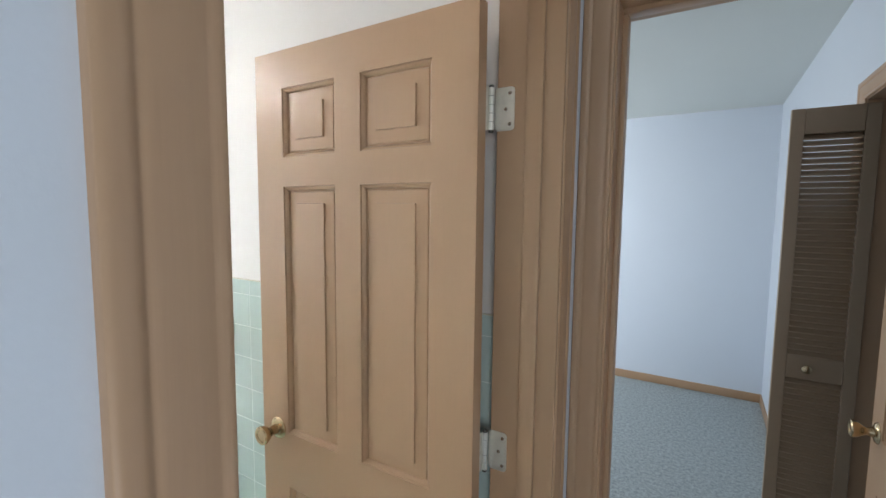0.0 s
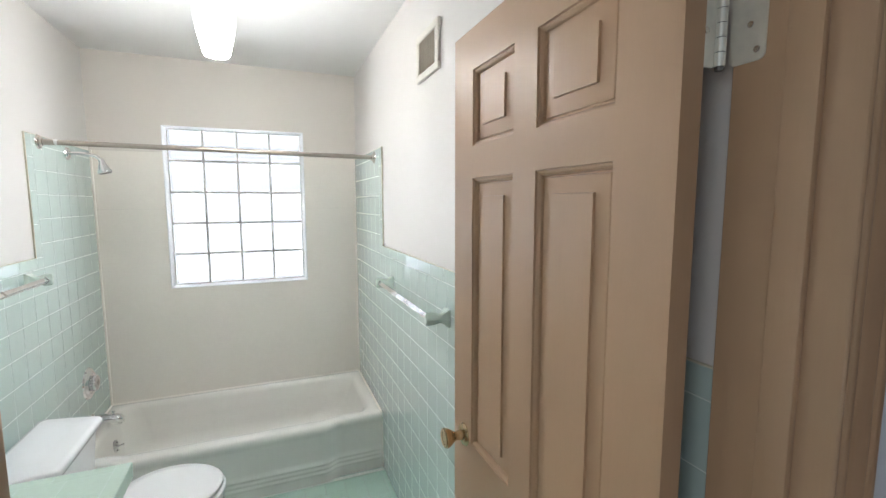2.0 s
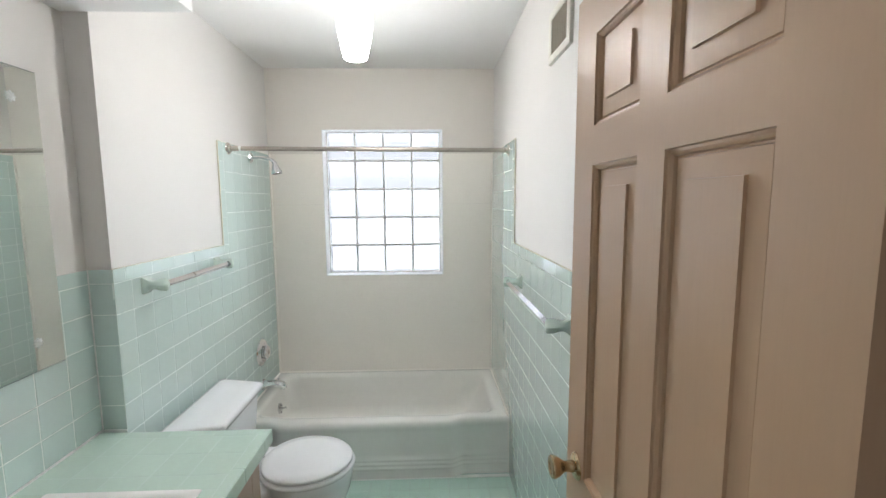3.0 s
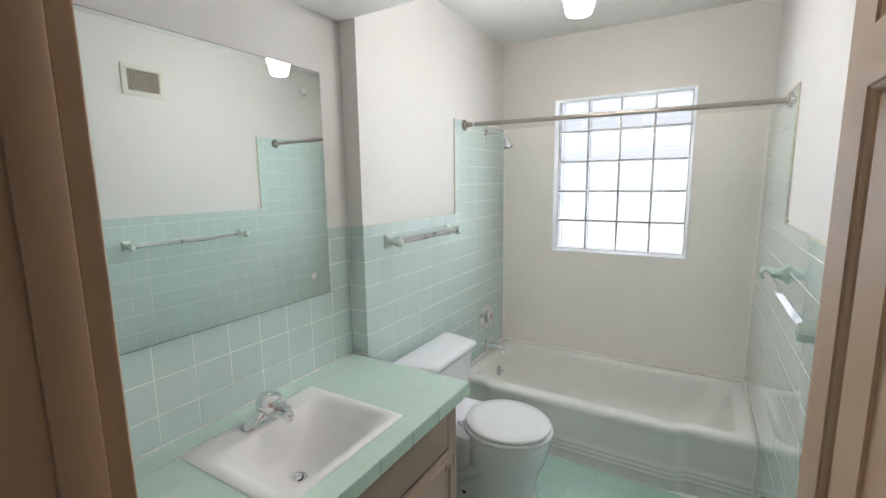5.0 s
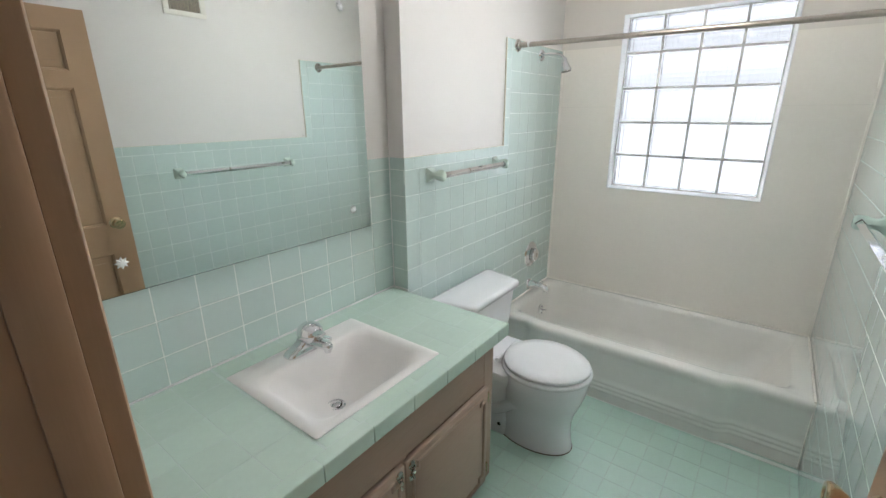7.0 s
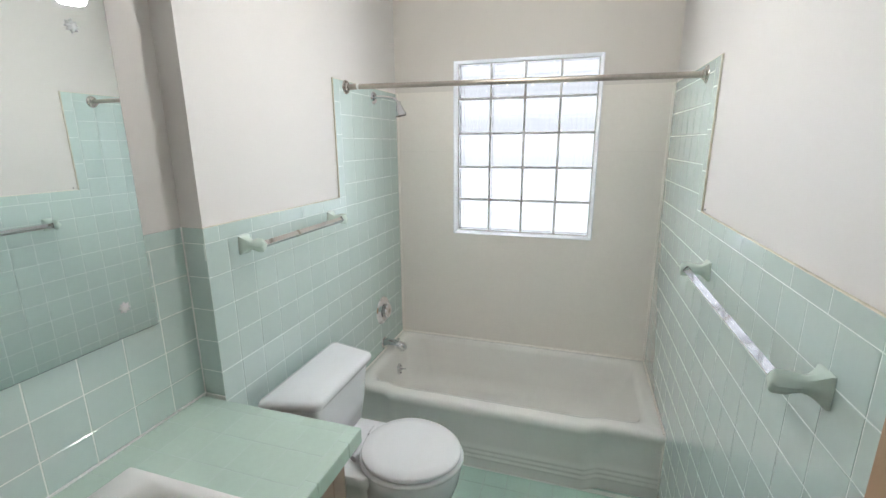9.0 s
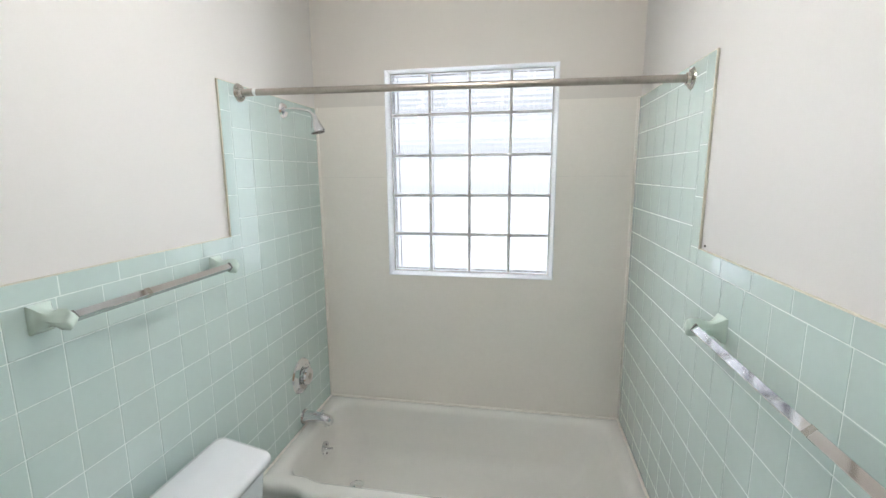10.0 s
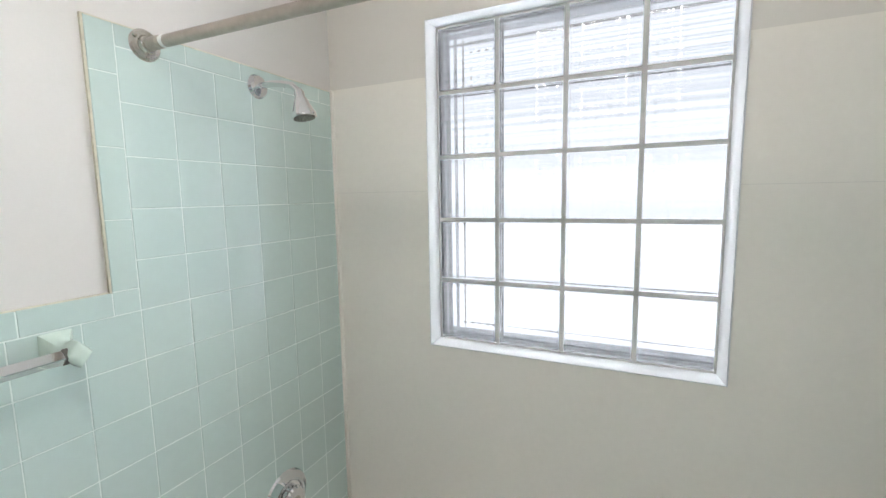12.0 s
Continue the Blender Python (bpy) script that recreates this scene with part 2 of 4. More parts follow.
def part(name, bm, material, parent, label="", local=False, sharp=38):
    """Links a bmesh as one mesh under a thing or a part. Points are in the world, unless local."""
    base = Vector((0, 0, 0))
    up = parent
    while up is not None:
        base += Vector(up.location)
        up = up.parent
    if not local:
        bmesh.ops.translate(bm, verts=bm.verts, vec=-base)
    ob = new(name, mesh_of(name, bm, material, sharp))
    ob.parent = parent
    return tagged(ob, label)


def structure(name, bm, material, label, category):
    ob = new(name, mesh_of(name, bm, material))
    return tagged(ob, label, category, kind="structure")


def solo(name, bm, material, label, category, group=""):
    ob = new(name, mesh_of(name, bm, material))
    return tagged(ob, label, category, group)


# ---- the plan, in metres ----
WX, LY, RY, VY = -3.20, -0.54, 1.00, -0.626   # window wall, tub side walls, vanity wall
FX, FXL, HX = -0.40, -0.385, -0.29                         # the door wall's bath face and hall face
RX = -1.637                                   # the return beside the vanity
DL, DR = 0.2545, 0.962                         # bath door jambs
TOP, BTOP = 2.47, 2.03                        # ceiling, door head
HY = 1.10                                     # hall wall with the bedroom door
BL, BR = -0.215, 0.41                         # bedroom door jambs
BX0, BX1, BY0, BY1 = -2.6, 0.43, 1.22, 4.55   # bedroom
HX1, HY0 = 0.75, -2.2                         # hall
TUBX, RIM = -2.45, 0.345
WY0, WY1, WZ0, WZ1 = -0.176, 0.652, 1.052, 2.064

# walls
bm = slab(WX - 0.25, WX, LY - 0.25, WY0, 0, TOP)
box(bm, WX - 0.25, WX, WY1, BY0, 0, TOP)
box(bm, WX - 0.25, WX, WY0, WY1, 0, WZ0)
box(bm, WX - 0.25, WX, WY0, WY1, WZ1, TOP)
wall_window = structure("wall_west", bm, LAMPLIT_WHITE, "white painted bathroom wall, coloured as if lamplit, with a glass block window", "wall")

bm = slab(WX, RX - 0.05, LY - 0.2, LY - 0.008, 0, TOP)
wall_left = structure("wall_south", bm, WHITE, "white painted wall above mint tiled wainscot beside the toilet", "wall")
bm = slab(RX - 0.006, FX - 0.005, VY - 0.2, VY - 0.006, 0, TOP)
wall_vanity = structure("wall_vanity", bm, WHITE, "white painted wall above mint tiles behind the vanity", "wall")
bm = slab(RX - 0.05, RX - 0.006, VY - 0.2, LY - 0.008, 0, TOP)
wall_return = structure("wall_return", bm, WHITE, "short white painted return wall with mint tiles", "wall")
bm = slab(WX, HX, RY + 0.008, BY0, 0, TOP)
wall_right = structure("wall_north", bm, WHITE, "white painted wall above mint tiled wainscot", "wall")
bm = slab(FXL, HX, LY - 0.28, DL - 0.02, 0, TOP)
box(bm, FX, HX, DR + 0.02, RY + 0.008, 0, TOP)
box(bm, FX, HX, DL - 0.02, DR + 0.02, BTOP + 0.02, TOP)
wall_door = structure("wall_east", bm, WHITE, "white painted wall with the bathroom doorway", "wall")

# pale blue skins of the hall side, 4 mm proud
bm = slab(HX, HX + 0.015, HY0, DL - 0.02, 0, TOP)
box(bm, HX, HX + 0.004, DR + 0.02, HY, 0, TOP)
box(bm, HX, HX + 0.004, DL - 0.02, DR + 0.02, BTOP + 0.02, TOP)
structure("wall_hall_west", bm, BLUE, "pale blue painted hall wall round the bathroom doorway", "wall")
bm = slab(HX + 0.004, BL - 0.02, HY, BY0, 0, TOP)
box(bm, BR + 0.02, HX1, HY, BY0, 0, TOP)
box(bm, BL - 0.02, BR + 0.02, HY, BY0, BTOP + 0.02, TOP)
structure("wall_hall_north", bm, BLUE, "pale blue painted hall wall round the bedroom doorway", "wall")
# unseen hall side; the gap in it is invented to hold the fill lamp
bm = slab(HX1, HX1 + 0.1, HY0, -1.75, 0, TOP)
box(bm, HX1, HX1 + 0.1, -0.55, BY0, 0, TOP)
box(bm, HX1, HX1 + 0.1, -1.75, -0.55, 0, 0.85)
box(bm, HX1, HX1 + 0.1, -1.75, -0.55, 2.15, TOP)
structure("wall_hall_east", bm, BLUE, "pale blue painted hall wall with an unseen opening added for a lamp", "wall")
bm = slab(HX - 0.2, HX1 + 0.1, HY0 - 0.1, HY0, 0, TOP)
structure("wall_hall_south", bm, BLUE, "pale blue painted hall end wall", "wall")

# bedroom
structure("wall_bedroom_far", slab(BX0 - 0.1, BX1 + 0.1, BY1, BY1 + 0.1, 0, TOP), BLUE, "pale blue painted far bedroom wall", "wall")
bm = slab(BX1, BX1 + 0.1, 2.26, BY1, 0, TOP)
box(bm, BX1, BX1 + 0.1, BY0, 1.42, 0, TOP)
box(bm, BX1, BX1 + 0.1, 1.42, 2.26, 2.02, TOP)
structure("wall_bedroom_east", bm, BLUE, "pale blue painted bedroom wall with a closet opening", "wall")
bm = slab(BX1 + 0.1, BX1 + 0.7, 1.3, 1.36, 0, TOP)
box(bm, BX1 + 0.1, BX1 + 0.7, 2.4, 2.46, 0, TOP)
box(bm, BX1 + 0.7, BX1 + 0.76, 1.3, 2.46, 0, TOP)
structure("wall_closet", bm, BLUE, "pale blue painted closet interior walls", "wall")
# unseen wall, its opening made up to hold the bedroom lamp
bm = slab(BX0 - 0.1, BX0, BY0 - 0.1, 2.3, 0, TOP)
box(bm, BX0 - 0.1, BX0, 3.7, BY1 + 0.1, 0, TOP)
box(bm, BX0 - 0.1, BX0, 2.3, 3.7, 0, 0.8)
box(bm, BX0 - 0.1, BX0, 2.3, 3.7, 2.2, TOP)
structure("wall_bedroom_west", bm, BLUE, "pale blue painted bedroom wall with an unseen opening added for a lamp", "wall")
structure("wall_bedroom_south", slab(BX0, HX, BY0, BY0 + 0.004, 0, TOP), BLUE, "pale blue painted bedroom wall", "wall")

# floors and ceilings
bath_floor = structure("floor", slab(WX, FX + 0.02, VY - 0.01, RY + 0.01, -0.12, -0.001), BED, "mint tiled bathroom floor with pale grout", "floor")
bm = slab(BX0 - 0.1, BX1 + 0.8, BY0 - 0.06, BY1 + 0.1, -0.12, 0)
box(bm, FX + 0.02, HX1 + 0.1, HY0 - 0.1, BY0 - 0.06, -0.12, 0)
structure("floor_carpet", bm, CARPET, "blue grey carpet in the bedroom and hall", "floor")
structure("ceiling", slab(WX - 0.25, FX, LY - 0.28, RY + 0.1, TOP, TOP + 0.1), CEIL, "white painted bathroom ceiling", "ceiling")
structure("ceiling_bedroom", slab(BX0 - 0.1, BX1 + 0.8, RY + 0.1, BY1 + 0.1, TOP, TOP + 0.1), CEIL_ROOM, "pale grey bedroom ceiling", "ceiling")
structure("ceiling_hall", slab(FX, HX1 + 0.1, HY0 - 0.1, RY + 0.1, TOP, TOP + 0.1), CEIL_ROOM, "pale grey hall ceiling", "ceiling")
structure("ceiling_soffit", slab(RX, FX, VY - 0.005, -0.21, 2.19, TOP - 0.001, bevel=0.003), CEIL, "white boxed soffit over the vanity", "soffit")

# outdoors behind the glass blocks
bm = bmesh.new()
vs = [bm.verts.new(p) for p in ((-3.72, -1.3, 0.4), (-3.72, 1.75, 0.4), (-3.72, 1.75, 3.6), (-3.72, -1.3, 3.6))]
bm.faces.new(vs)
structure("backdrop", bm, OUTDOORS, "bright overcast daylight outside the window", "sky")

# tub surround panels on the window wall
bm = slab(WX, WX + 0.006, LY, RY, RIM - 0.02, WZ0 - 0.001)
for a, c in ((LY, WY0 - 0.001), (WY1 + 0.001, RY)):
    box(bm, WX, WX + 0.006, a, c, WZ0 - 0.001, 1.5525)
    box(bm, WX, WX + 0.006, a, c, 1.5540, 1.90)
part("surround_panel", bm, SURROUND, wall_window, "smooth cream tub surround panels with a seam")
bm = slab(WX + 0.004, WX + 0.016, LY - 0.002, LY + 0.010, RIM, 1.90, 0.003, 2)
box(bm, WX + 0.004, WX + 0.016, RY - 0.010, RY + 0.002, RIM, 1.90, 0.003, 2)
part("corner_bead", bm, SURROUND, wall_window, "cream caulk in the corners")

# ---- glass block window ----
window = tagged(new("window_1", mesh_of("window_1", slab(WX - 0.2, WX - 0.19, WY0, WY1, WZ0, WZ0 + 0.02), FRAMEWHITE)), "glass block window of four by five ribbed blocks in white trim", "window", kind="structure")
T = 0.02
def opening(i, x, top=0.6, foot=0.8):
    return [(x, WY0 + i, WZ0 + i * foot), (x, WY1 - i, WZ0 + i * foot), (x, WY1 - i, WZ1 - i * top), (x, WY0 + i, WZ1 - i * top)]


bm = rings(bmesh.new(), [opening(0.0, WX - 0.01), opening(0.0, WX + 0.010), opening(0.003, WX + 0.012), opening(0.006, WX + 0.009), opening(T, WX - 0.027), opening(T, WX - 0.19)])
part("window_frame", bm, FRAMEWHITE, window)
y0, y1, z0, z1 = WY0 + T, WY1 - T, WZ0 + T * 0.8, WZ1 - T * 0.6
pw, ph = (y1 - y0) / 4, (z1 - z0) / 5
J = 0.0062
bm = bmesh.new()
for i in range(5):
    c = y0 + pw * i
    box(bm, WX - 0.115, WX - 0.028, max(y0, c - J), min(y1, c + J), z0, z1)
for k in range(6):
    c = z0 + ph * k
    for i in range(4):
        box(bm, WX - 0.115, WX - 0.029, y0 + pw * i + J, y0 + pw * (i + 1) - J, max(z0, c - J), min(z1, c + J))
part("block_joints", bm, MORTAR, window, "thin grey joints between the blocks")
panes = slab(0.012, 0.044, -pw / 2 + J, pw / 2 - J, -ph / 2 + J, ph / 2 - J, 0.004, 3)
block = mesh_of("glass_block", panes, GLASS)
for i in range(4):
    for k in range(5):
        ob = new("glass_block", block)
        ob.parent = window
        ob.location = (WX - 0.07, y0 + pw * (i + 0.5), z0 + ph * (k + 0.5))
        ob.visible_shadow = False


# ---- door trim ----
def casing(name, axis, at, out, a0, a1, ztop, w=0.066, thick=1.0, reveal=0.005, near_w=None, near_lift=0.0):
    """Moulded and mitred trim round an opening from a0 to a1, on the wall face at, pointing out (+1/-1) along axis 'x' or 'y'."""
    shape = ((0.0, 0.0), (0.0, 0.007), (0.02, 0.0095), (0.07, 0.0105), (0.12, 0.0098), (0.15, 0.0085), (0.18, 0.0087), (0.24, 0.0105), (0.34, 0.0120), (0.62, 0.0140), (0.68, 0.0137), (0.70, 0.0126), (0.735, 0.0126), (0.76, 0.0152), (0.81, 0.0172), (0.94, 0.0172), (0.99, 0.0150), (1.0, 0.012), (1.0, 0.0))

    wn = near_w or w
    near, far, over = a0 - reveal, a1 + 0.005, ztop + 0.005

    def place(a, z, d, lift=0.0):
        d = at + out * (d * thick + lift)
        return (d, a, z) if axis == "x" else (a, d, z)
    bm = rings(bmesh.new(), [[place(near - u * wn, 0.0, d, near_lift) for u, d in shape], [place(near - u * wn, over + u * w, d, near_lift) for u, d in shape], [place(far + u * w, over + u * w, d) for u, d in shape], [place(far + u * w, 0.0, d) for u, d in shape]], True, True, True)
    return tagged(new(name, mesh_of(name, bm, BROWN, 75)), "tan painted moulded wooden door casing", "door trim", kind="structure")


casing("trim_bath_door_hall", "x", HX + 0.004, 1, DL, DR, BTOP, 0.055, 0.66, 0.001, 0.066, 0.011)
bm = slab(FXL - 0.012, FXL, DL - 0.135, DL - 0.07, 0, BTOP + 0.005, 0.004, 2)
box(bm, FX - 0.0122, FX, DL - 0.02, RY - 0.002, BTOP + 0.006, BTOP + 0.07, 0.004, 2)
box(bm, FX - 0.027, FX, DR + 0.0215, RY - 0.002, 0, BTOP + 0.005, 0.003, 2)
structure("trim_bath_door_inside", bm, BROWN, "tan painted wooden door casing inside the bathroom", "door trim")
bm = slab(FX - 0.027, HX + 0.006, DR, DR + 0.0195, 0, BTOP, 0.002, 1)
box(bm, FXL + 0.004, HX + 0.017, DL - 0.0195, DL, 0, BTOP, 0.002, 1)
box(bm, FX - 0.002, HX + 0.006, DL - 0.0195, DR + 0.0195, BTOP + 0.0005, BTOP + 0.0195, 0.002, 1)
box(bm, FX + 0.040, FX + 0.076, DR - 0.011, DR + 0.001, 0, BTOP - 0.012, 0.003, 2)
box(bm, FX + 0.040, FX + 0.076, DL - 0.001, DL + 0.004, 0, BTOP - 0.012, 0.003, 2)
box(bm, FX + 0.040, FX + 0.076, DL, DR, BTOP - 0.0115, BTOP + 0.001, 0.003, 2)
structure("trim_bath_door_jamb", bm, BROWN, "tan painted wooden door jamb with stops", "door trim")

casing("trim_bedroom_door", "y", HY, -1, BL, BR, BTOP)
bm = slab(BL - 0.0195, BL, HY - 0.003, BY0 + 0.006, 0, BTOP, 0.002, 1)
box(bm, BR, BR + 0.0195, HY - 0.003, BY0 + 0.006, 0, BTOP, 0.002, 1)
box(bm, BL - 0.0195, BR + 0.0195, HY - 0.003, BY0 + 0.006, BTOP + 0.0005, BTOP + 0.0195, 0.002, 1)
box(bm, BL - 0.001, BL + 0.011, HY + 0.045, HY + 0.08, 0, BTOP - 0.012, 0.003, 2)
box(bm, BL, BR, HY + 0.045, HY + 0.08, BTOP - 0.0115, BTOP + 0.001, 0.003, 2)
structure("trim_bedroom_jamb", bm, BROWN, "tan painted wooden bedroom door jamb", "door trim")
casing("trim_closet", "x", BX1, -1, 1.44, 2.24, 2.0)
bm = slab(BX1 - 0.002, BX1 + 0.1, 2.24, 2.259, 0, 2.0)
box(bm, BX1 - 0.002, BX1 + 0.1, 1.421, 1.44, 0, 2.0)
box(bm, BX1 - 0.002, BX1 + 0.1, 1.421, 2.259, 2.0005, 2.0195)
structure("trim_closet_jamb", bm, BROWN, "tan painted closet jamb", "door trim")
bm = slab(BX0, BX1, BY1 - 0.012, BY1, 0, 0.075, 0.004, 2)
box(bm, BX1 - 0.012, BX1, 2.312, BY1 - 0.0125, 0, 0.075, 0.004, 2)
structure("baseboard", bm, BROWN, "tan painted wooden baseboard in the bedroom", "baseboard")


# ---- doors ----
def knob_set(parent, x, z, y, side=1, material=None):
    """Door knob on a leaf's face at local y, pointing along side * y."""
    m = Matrix.Translation((x, y, z)) @ Euler((radians(-90 * side), 0, 0)).to_matrix().to_4x4()
    k = part("door_knob", lathe([(0.0, 0.0585), (0.015, 0.0585), (0.0165, 0.0605), (0.0225, 0.0605), (0.0255, 0.058), (0.0262, 0.053), (0.0225, 0.044), (0.0170, 0.036), (0.0125, 0.030), (0.0115, 0.024), (0.0130, 0.016), (0.014, 0.006)], m), material or BRASS, parent, "worn antique brass knob", local=True)
    part("rosette", lathe([(0.0, 0.009), (0.019, 0.009), (0.027, 0.006), (0.031, 0.001), (0.031, 0.0)], m), material or BRASS, k, local=True)
    return k


def panel_door(name, origin, rz, width, height, label, columns, rows, thick=0.035, knob=None, back_knob=False):
    """A leaf whose front is at local y = 0, hinged at local x = 0, with raised and moulded panels."""
    d = thing(name, origin, label, "door", rz=rz)
    stile = bmesh.new()
    xs = [0.004] + [v for c in columns for v in c] + [width]
    zs = [0.0] + [v for r in rows for v in r] + [height]
    for i in range(0, len(xs), 2):
        box(stile, xs[i], xs[i + 1], -thick, 0, 0, height)
    for i in range(0, len(zs), 2):
        for c in columns:
            box(stile, c[0], c[1], -thick, 0, zs[i], zs[i + 1])
    body = part("leaf", stile, BROWN, d, local=True)
    for c in columns:
        for r in rows:
            for face in (0, 1):
                f = (lambda y: y) if face == 0 else (lambda y: -thick - y)
                prof = ((0.0, 0.0), (0.0012, -0.004), (0.005, -0.0050), (0.009, -0.0085), (0.0105, -0.0135), (0.0135, -0.0138), (0.0150, -0.0112), (0.044, -0.0085), (0.0446, -0.0040))
                loops = []
                for ins, y in prof:
                    loops.append([(c[0] + ins, f(y), r[0] + ins), (c[1] - ins, f(y), r[0] + ins), (c[1] - ins, f(y), r[1] - ins), (c[0] + ins, f(y), r[1] - ins)])
                part("panel", rings(bmesh.new(), loops, True, False, True), BROWN, d, local=True, sharp=12)
    if knob:
        knob_set(d, knob[0], knob[1], 0.0)
        if back_knob:
            knob_set(d, knob[0], knob[1], -thick, -1)
    return d


bath_door = panel_door("door_1", (-0.427, 0.882, 0.012), 180.0, 0.690, 1.99, "tan painted six panel door standing open beside the tiled wall", [(0.112, 0.311), (0.393, 0.583)], [(0.22, 0.79), (0.95, 1.637), (1.715, 1.893)], knob=(0.625, 0.955), back_knob=True)


def plate(axis, at, t, a0, a1, z0, z1, r):
    """A thin plate with rounded corners, square to axis."""
    lo, hi = rrect(a0, a1, z0, z1, 0, r, 5), rrect(a0, a1, z0, z1, 0, r, 5)
    make = (lambda p, d: (p[0], at + d, p[1])) if axis == "y" else (lambda p, d: (at + d, p[0], p[1]))
    return rings(bmesh.new(), [[make(p, 0) for p in lo], [make(p, t) for p in hi]], True, True, True)


def hinge(parent, z, at):
    """Butt hinge: a leaf on the jamb, a leaf on the door edge, five knuckles and their screws."""
    h = part("hinge", plate("y", DR - 0.0022, 0.0020, at[0] - 0.007, at[0] + 0.036, z, z + 0.089, 0.008), HINGE, parent, "zinc butt hinge")
    part("door_leaf", plate("x", at[0] - 0.0165, 0.0018, at[1] - 0.044, at[1] - 0.004, z, z + 0.089, 0.008), HINGE, h)
    for k in range(5):
        part("knuckle", lathe([(0.0, 0.0), (0.0062, 0.0), (0.0065, 0.0003), (0.0065, 0.0163), (0.0062, 0.0166), (0.0, 0.0166)], Matrix.Translation((at[0] - 0.010, at[1] - 0.003, z + 0.001 + 0.0175 * k)), 14), HINGE, h, sharp=30)
    part("pin", lathe([(0.0, 0.0), (0.0050, 0.001), (0.0056, 0.004), (0.0056, 0.094), (0.006, 0.095), (0.005, 0.098), (0.0, 0.099)], Matrix.Translation((at[0] - 0.010, at[1] - 0.003, z - 0.005)), 12), PIN, h)
    for dx, dz in ((0.026, 0.013), (0.017, 0.044), (0.026, 0.076)):
        m = Matrix.Translation((at[0] + dx, DR - 0.002, z + dz)) @ Euler((radians(90), 0, 0)).to_matrix().to_4x4()
        part("screw", lathe([(0.0, 0.0012), (0.0035, 0.001), (0.0042, 0.0)], m, 12), NICKEL, h)
    for dy, dz in ((0.032, 0.013), (0.022, 0.044), (0.032, 0.076)):
        m = Matrix.Translation((at[0] - 0.0147, at[1] - dy, z + dz)) @ Euler((0, radians(90), 0)).to_matrix().to_4x4()
        part("screw", lathe([(0.0, 0.0012), (0.0035, 0.001), (0.0042, 0.0)], m, 12), NICKEL, h)



hinges = thing("hinge_set", (-0.415, DR, 1.0), "pair of zinc butt hinges on the door jamb", "hinge")
hinge(hinges, 1.757, (-0.423, 0.950))
hinge(hinges, 1.012, (-0.423, 0.950))

panel_door("door_2", (0.395, 1.235, 0.012), 88.0, 0.60, 1.99, "tan painted panel bedroom door standing open", [(0.10, 0.265), (0.335, 0.50)], [(0.22, 0.79), (0.95, 1.637), (1.715, 1.893)], knob=(0.54, 0.955))

# louvred closet leaf
bi = thing("bifold_door", (0.215, 2.235, 0.012), "dark brown louvred closet door folded open", "closet door")
W0, W1, YB, YF = 0.215, 0.468, 2.222, 2.25
part("stile", slab(W0, W0 + 0.042, YB, YF, 0.012, 1.985, 0.002, 1), LOUVRE, bi)
part("stile", slab(W1 - 0.042, W1, YB, YF, 0.012, 1.985, 0.002, 1), LOUVRE, bi)
for z0, z1 in ((0.012, 0.14), (0.955, 1.045), (1.89, 1.985)):
    part("rail", slab(W0 + 0.042, W1 - 0.042, YB + 0.001, YF - 0.001, z0, z1, 0.002, 1), LOUVRE, bi)
slat = bmesh.new()
box(slat, W0 + 0.0425, W1 - 0.0425, -0.016, 0.016, -0.0028, 0.0028, 0.0015, 1)
bmesh.ops.translate(slat, verts=slat.verts, vec=(-0.215, 0, 0))
slat = mesh_of("slat", slat, LOUVRE)
for z0, z1 in ((0.14, 0.955), (1.045, 1.89)):
    n = round((z1 - z0) / 0.0222)
    for k in range(n):
        ob = new("slat", slat)
        ob.parent = bi
        ob.matrix_local = pose(0, 0.001, z0 + (k + 0.5) * (z1 - z0) / n - 0.012, 38, 0, 0)
part("knob", lathe([(0.0, 0.026), (0.011, 0.025), (0.0165, 0.020), (0.015, 0.013), (0.008, 0.008), (0.009, 0.0)], Matrix.Translation((0.318, YB, 1.0)) @ Euler((radians(90), 0, 0)).to_matrix().to_4x4(), 24), BRASS, bi, "round brass knob")

# ---- bathtub ----
tub = thing("bathtub", (-2.82, 0.23, 0), "white enamelled alcove bathtub with a bowed ribbed apron", "bathtub")


def tub_loop(f, bk, l, r, z, rad, bow):
    x1, x0, ya, yb = TUBX - f, WX + 0.007 + bk, LY + 0.001 + l, RY - 0.001 - r
    n, side = 6, 72
    out = []

    def arc(cx, cy, a0):
        for k in range(n + 1):
            a = radians(a0 + 90 * k / n)
            out.append([cx + rad * math.cos(a), cy + rad * math.sin(a), z])
    arc(x1 - rad, ya + rad, 270)
    for k in range(1, side):
        out.append([x1, ya + rad + (yb - ya - 2 * rad) * k / side, z])
    arc(x1 - rad, yb - rad, 0)
    arc(x0 + rad, yb - rad, 90)
    arc(x0 + rad, ya + rad, 180)
    for p in out:
        def step(v, a, c):
            v = min(1, max(0, (v - a) / (c - a)))
            return v * v * (3 - 2 * v)
        s = step(p[1], -0.37, -0.29) * (1 - step(p[1], 0.66, 0.74))
        wgt = min(1, max(0, (p[0] - (x0 + 0.45)) / 0.25))
        p[0] += bow * (s - 0.45) * wgt
    return [tuple(p) for p in out]


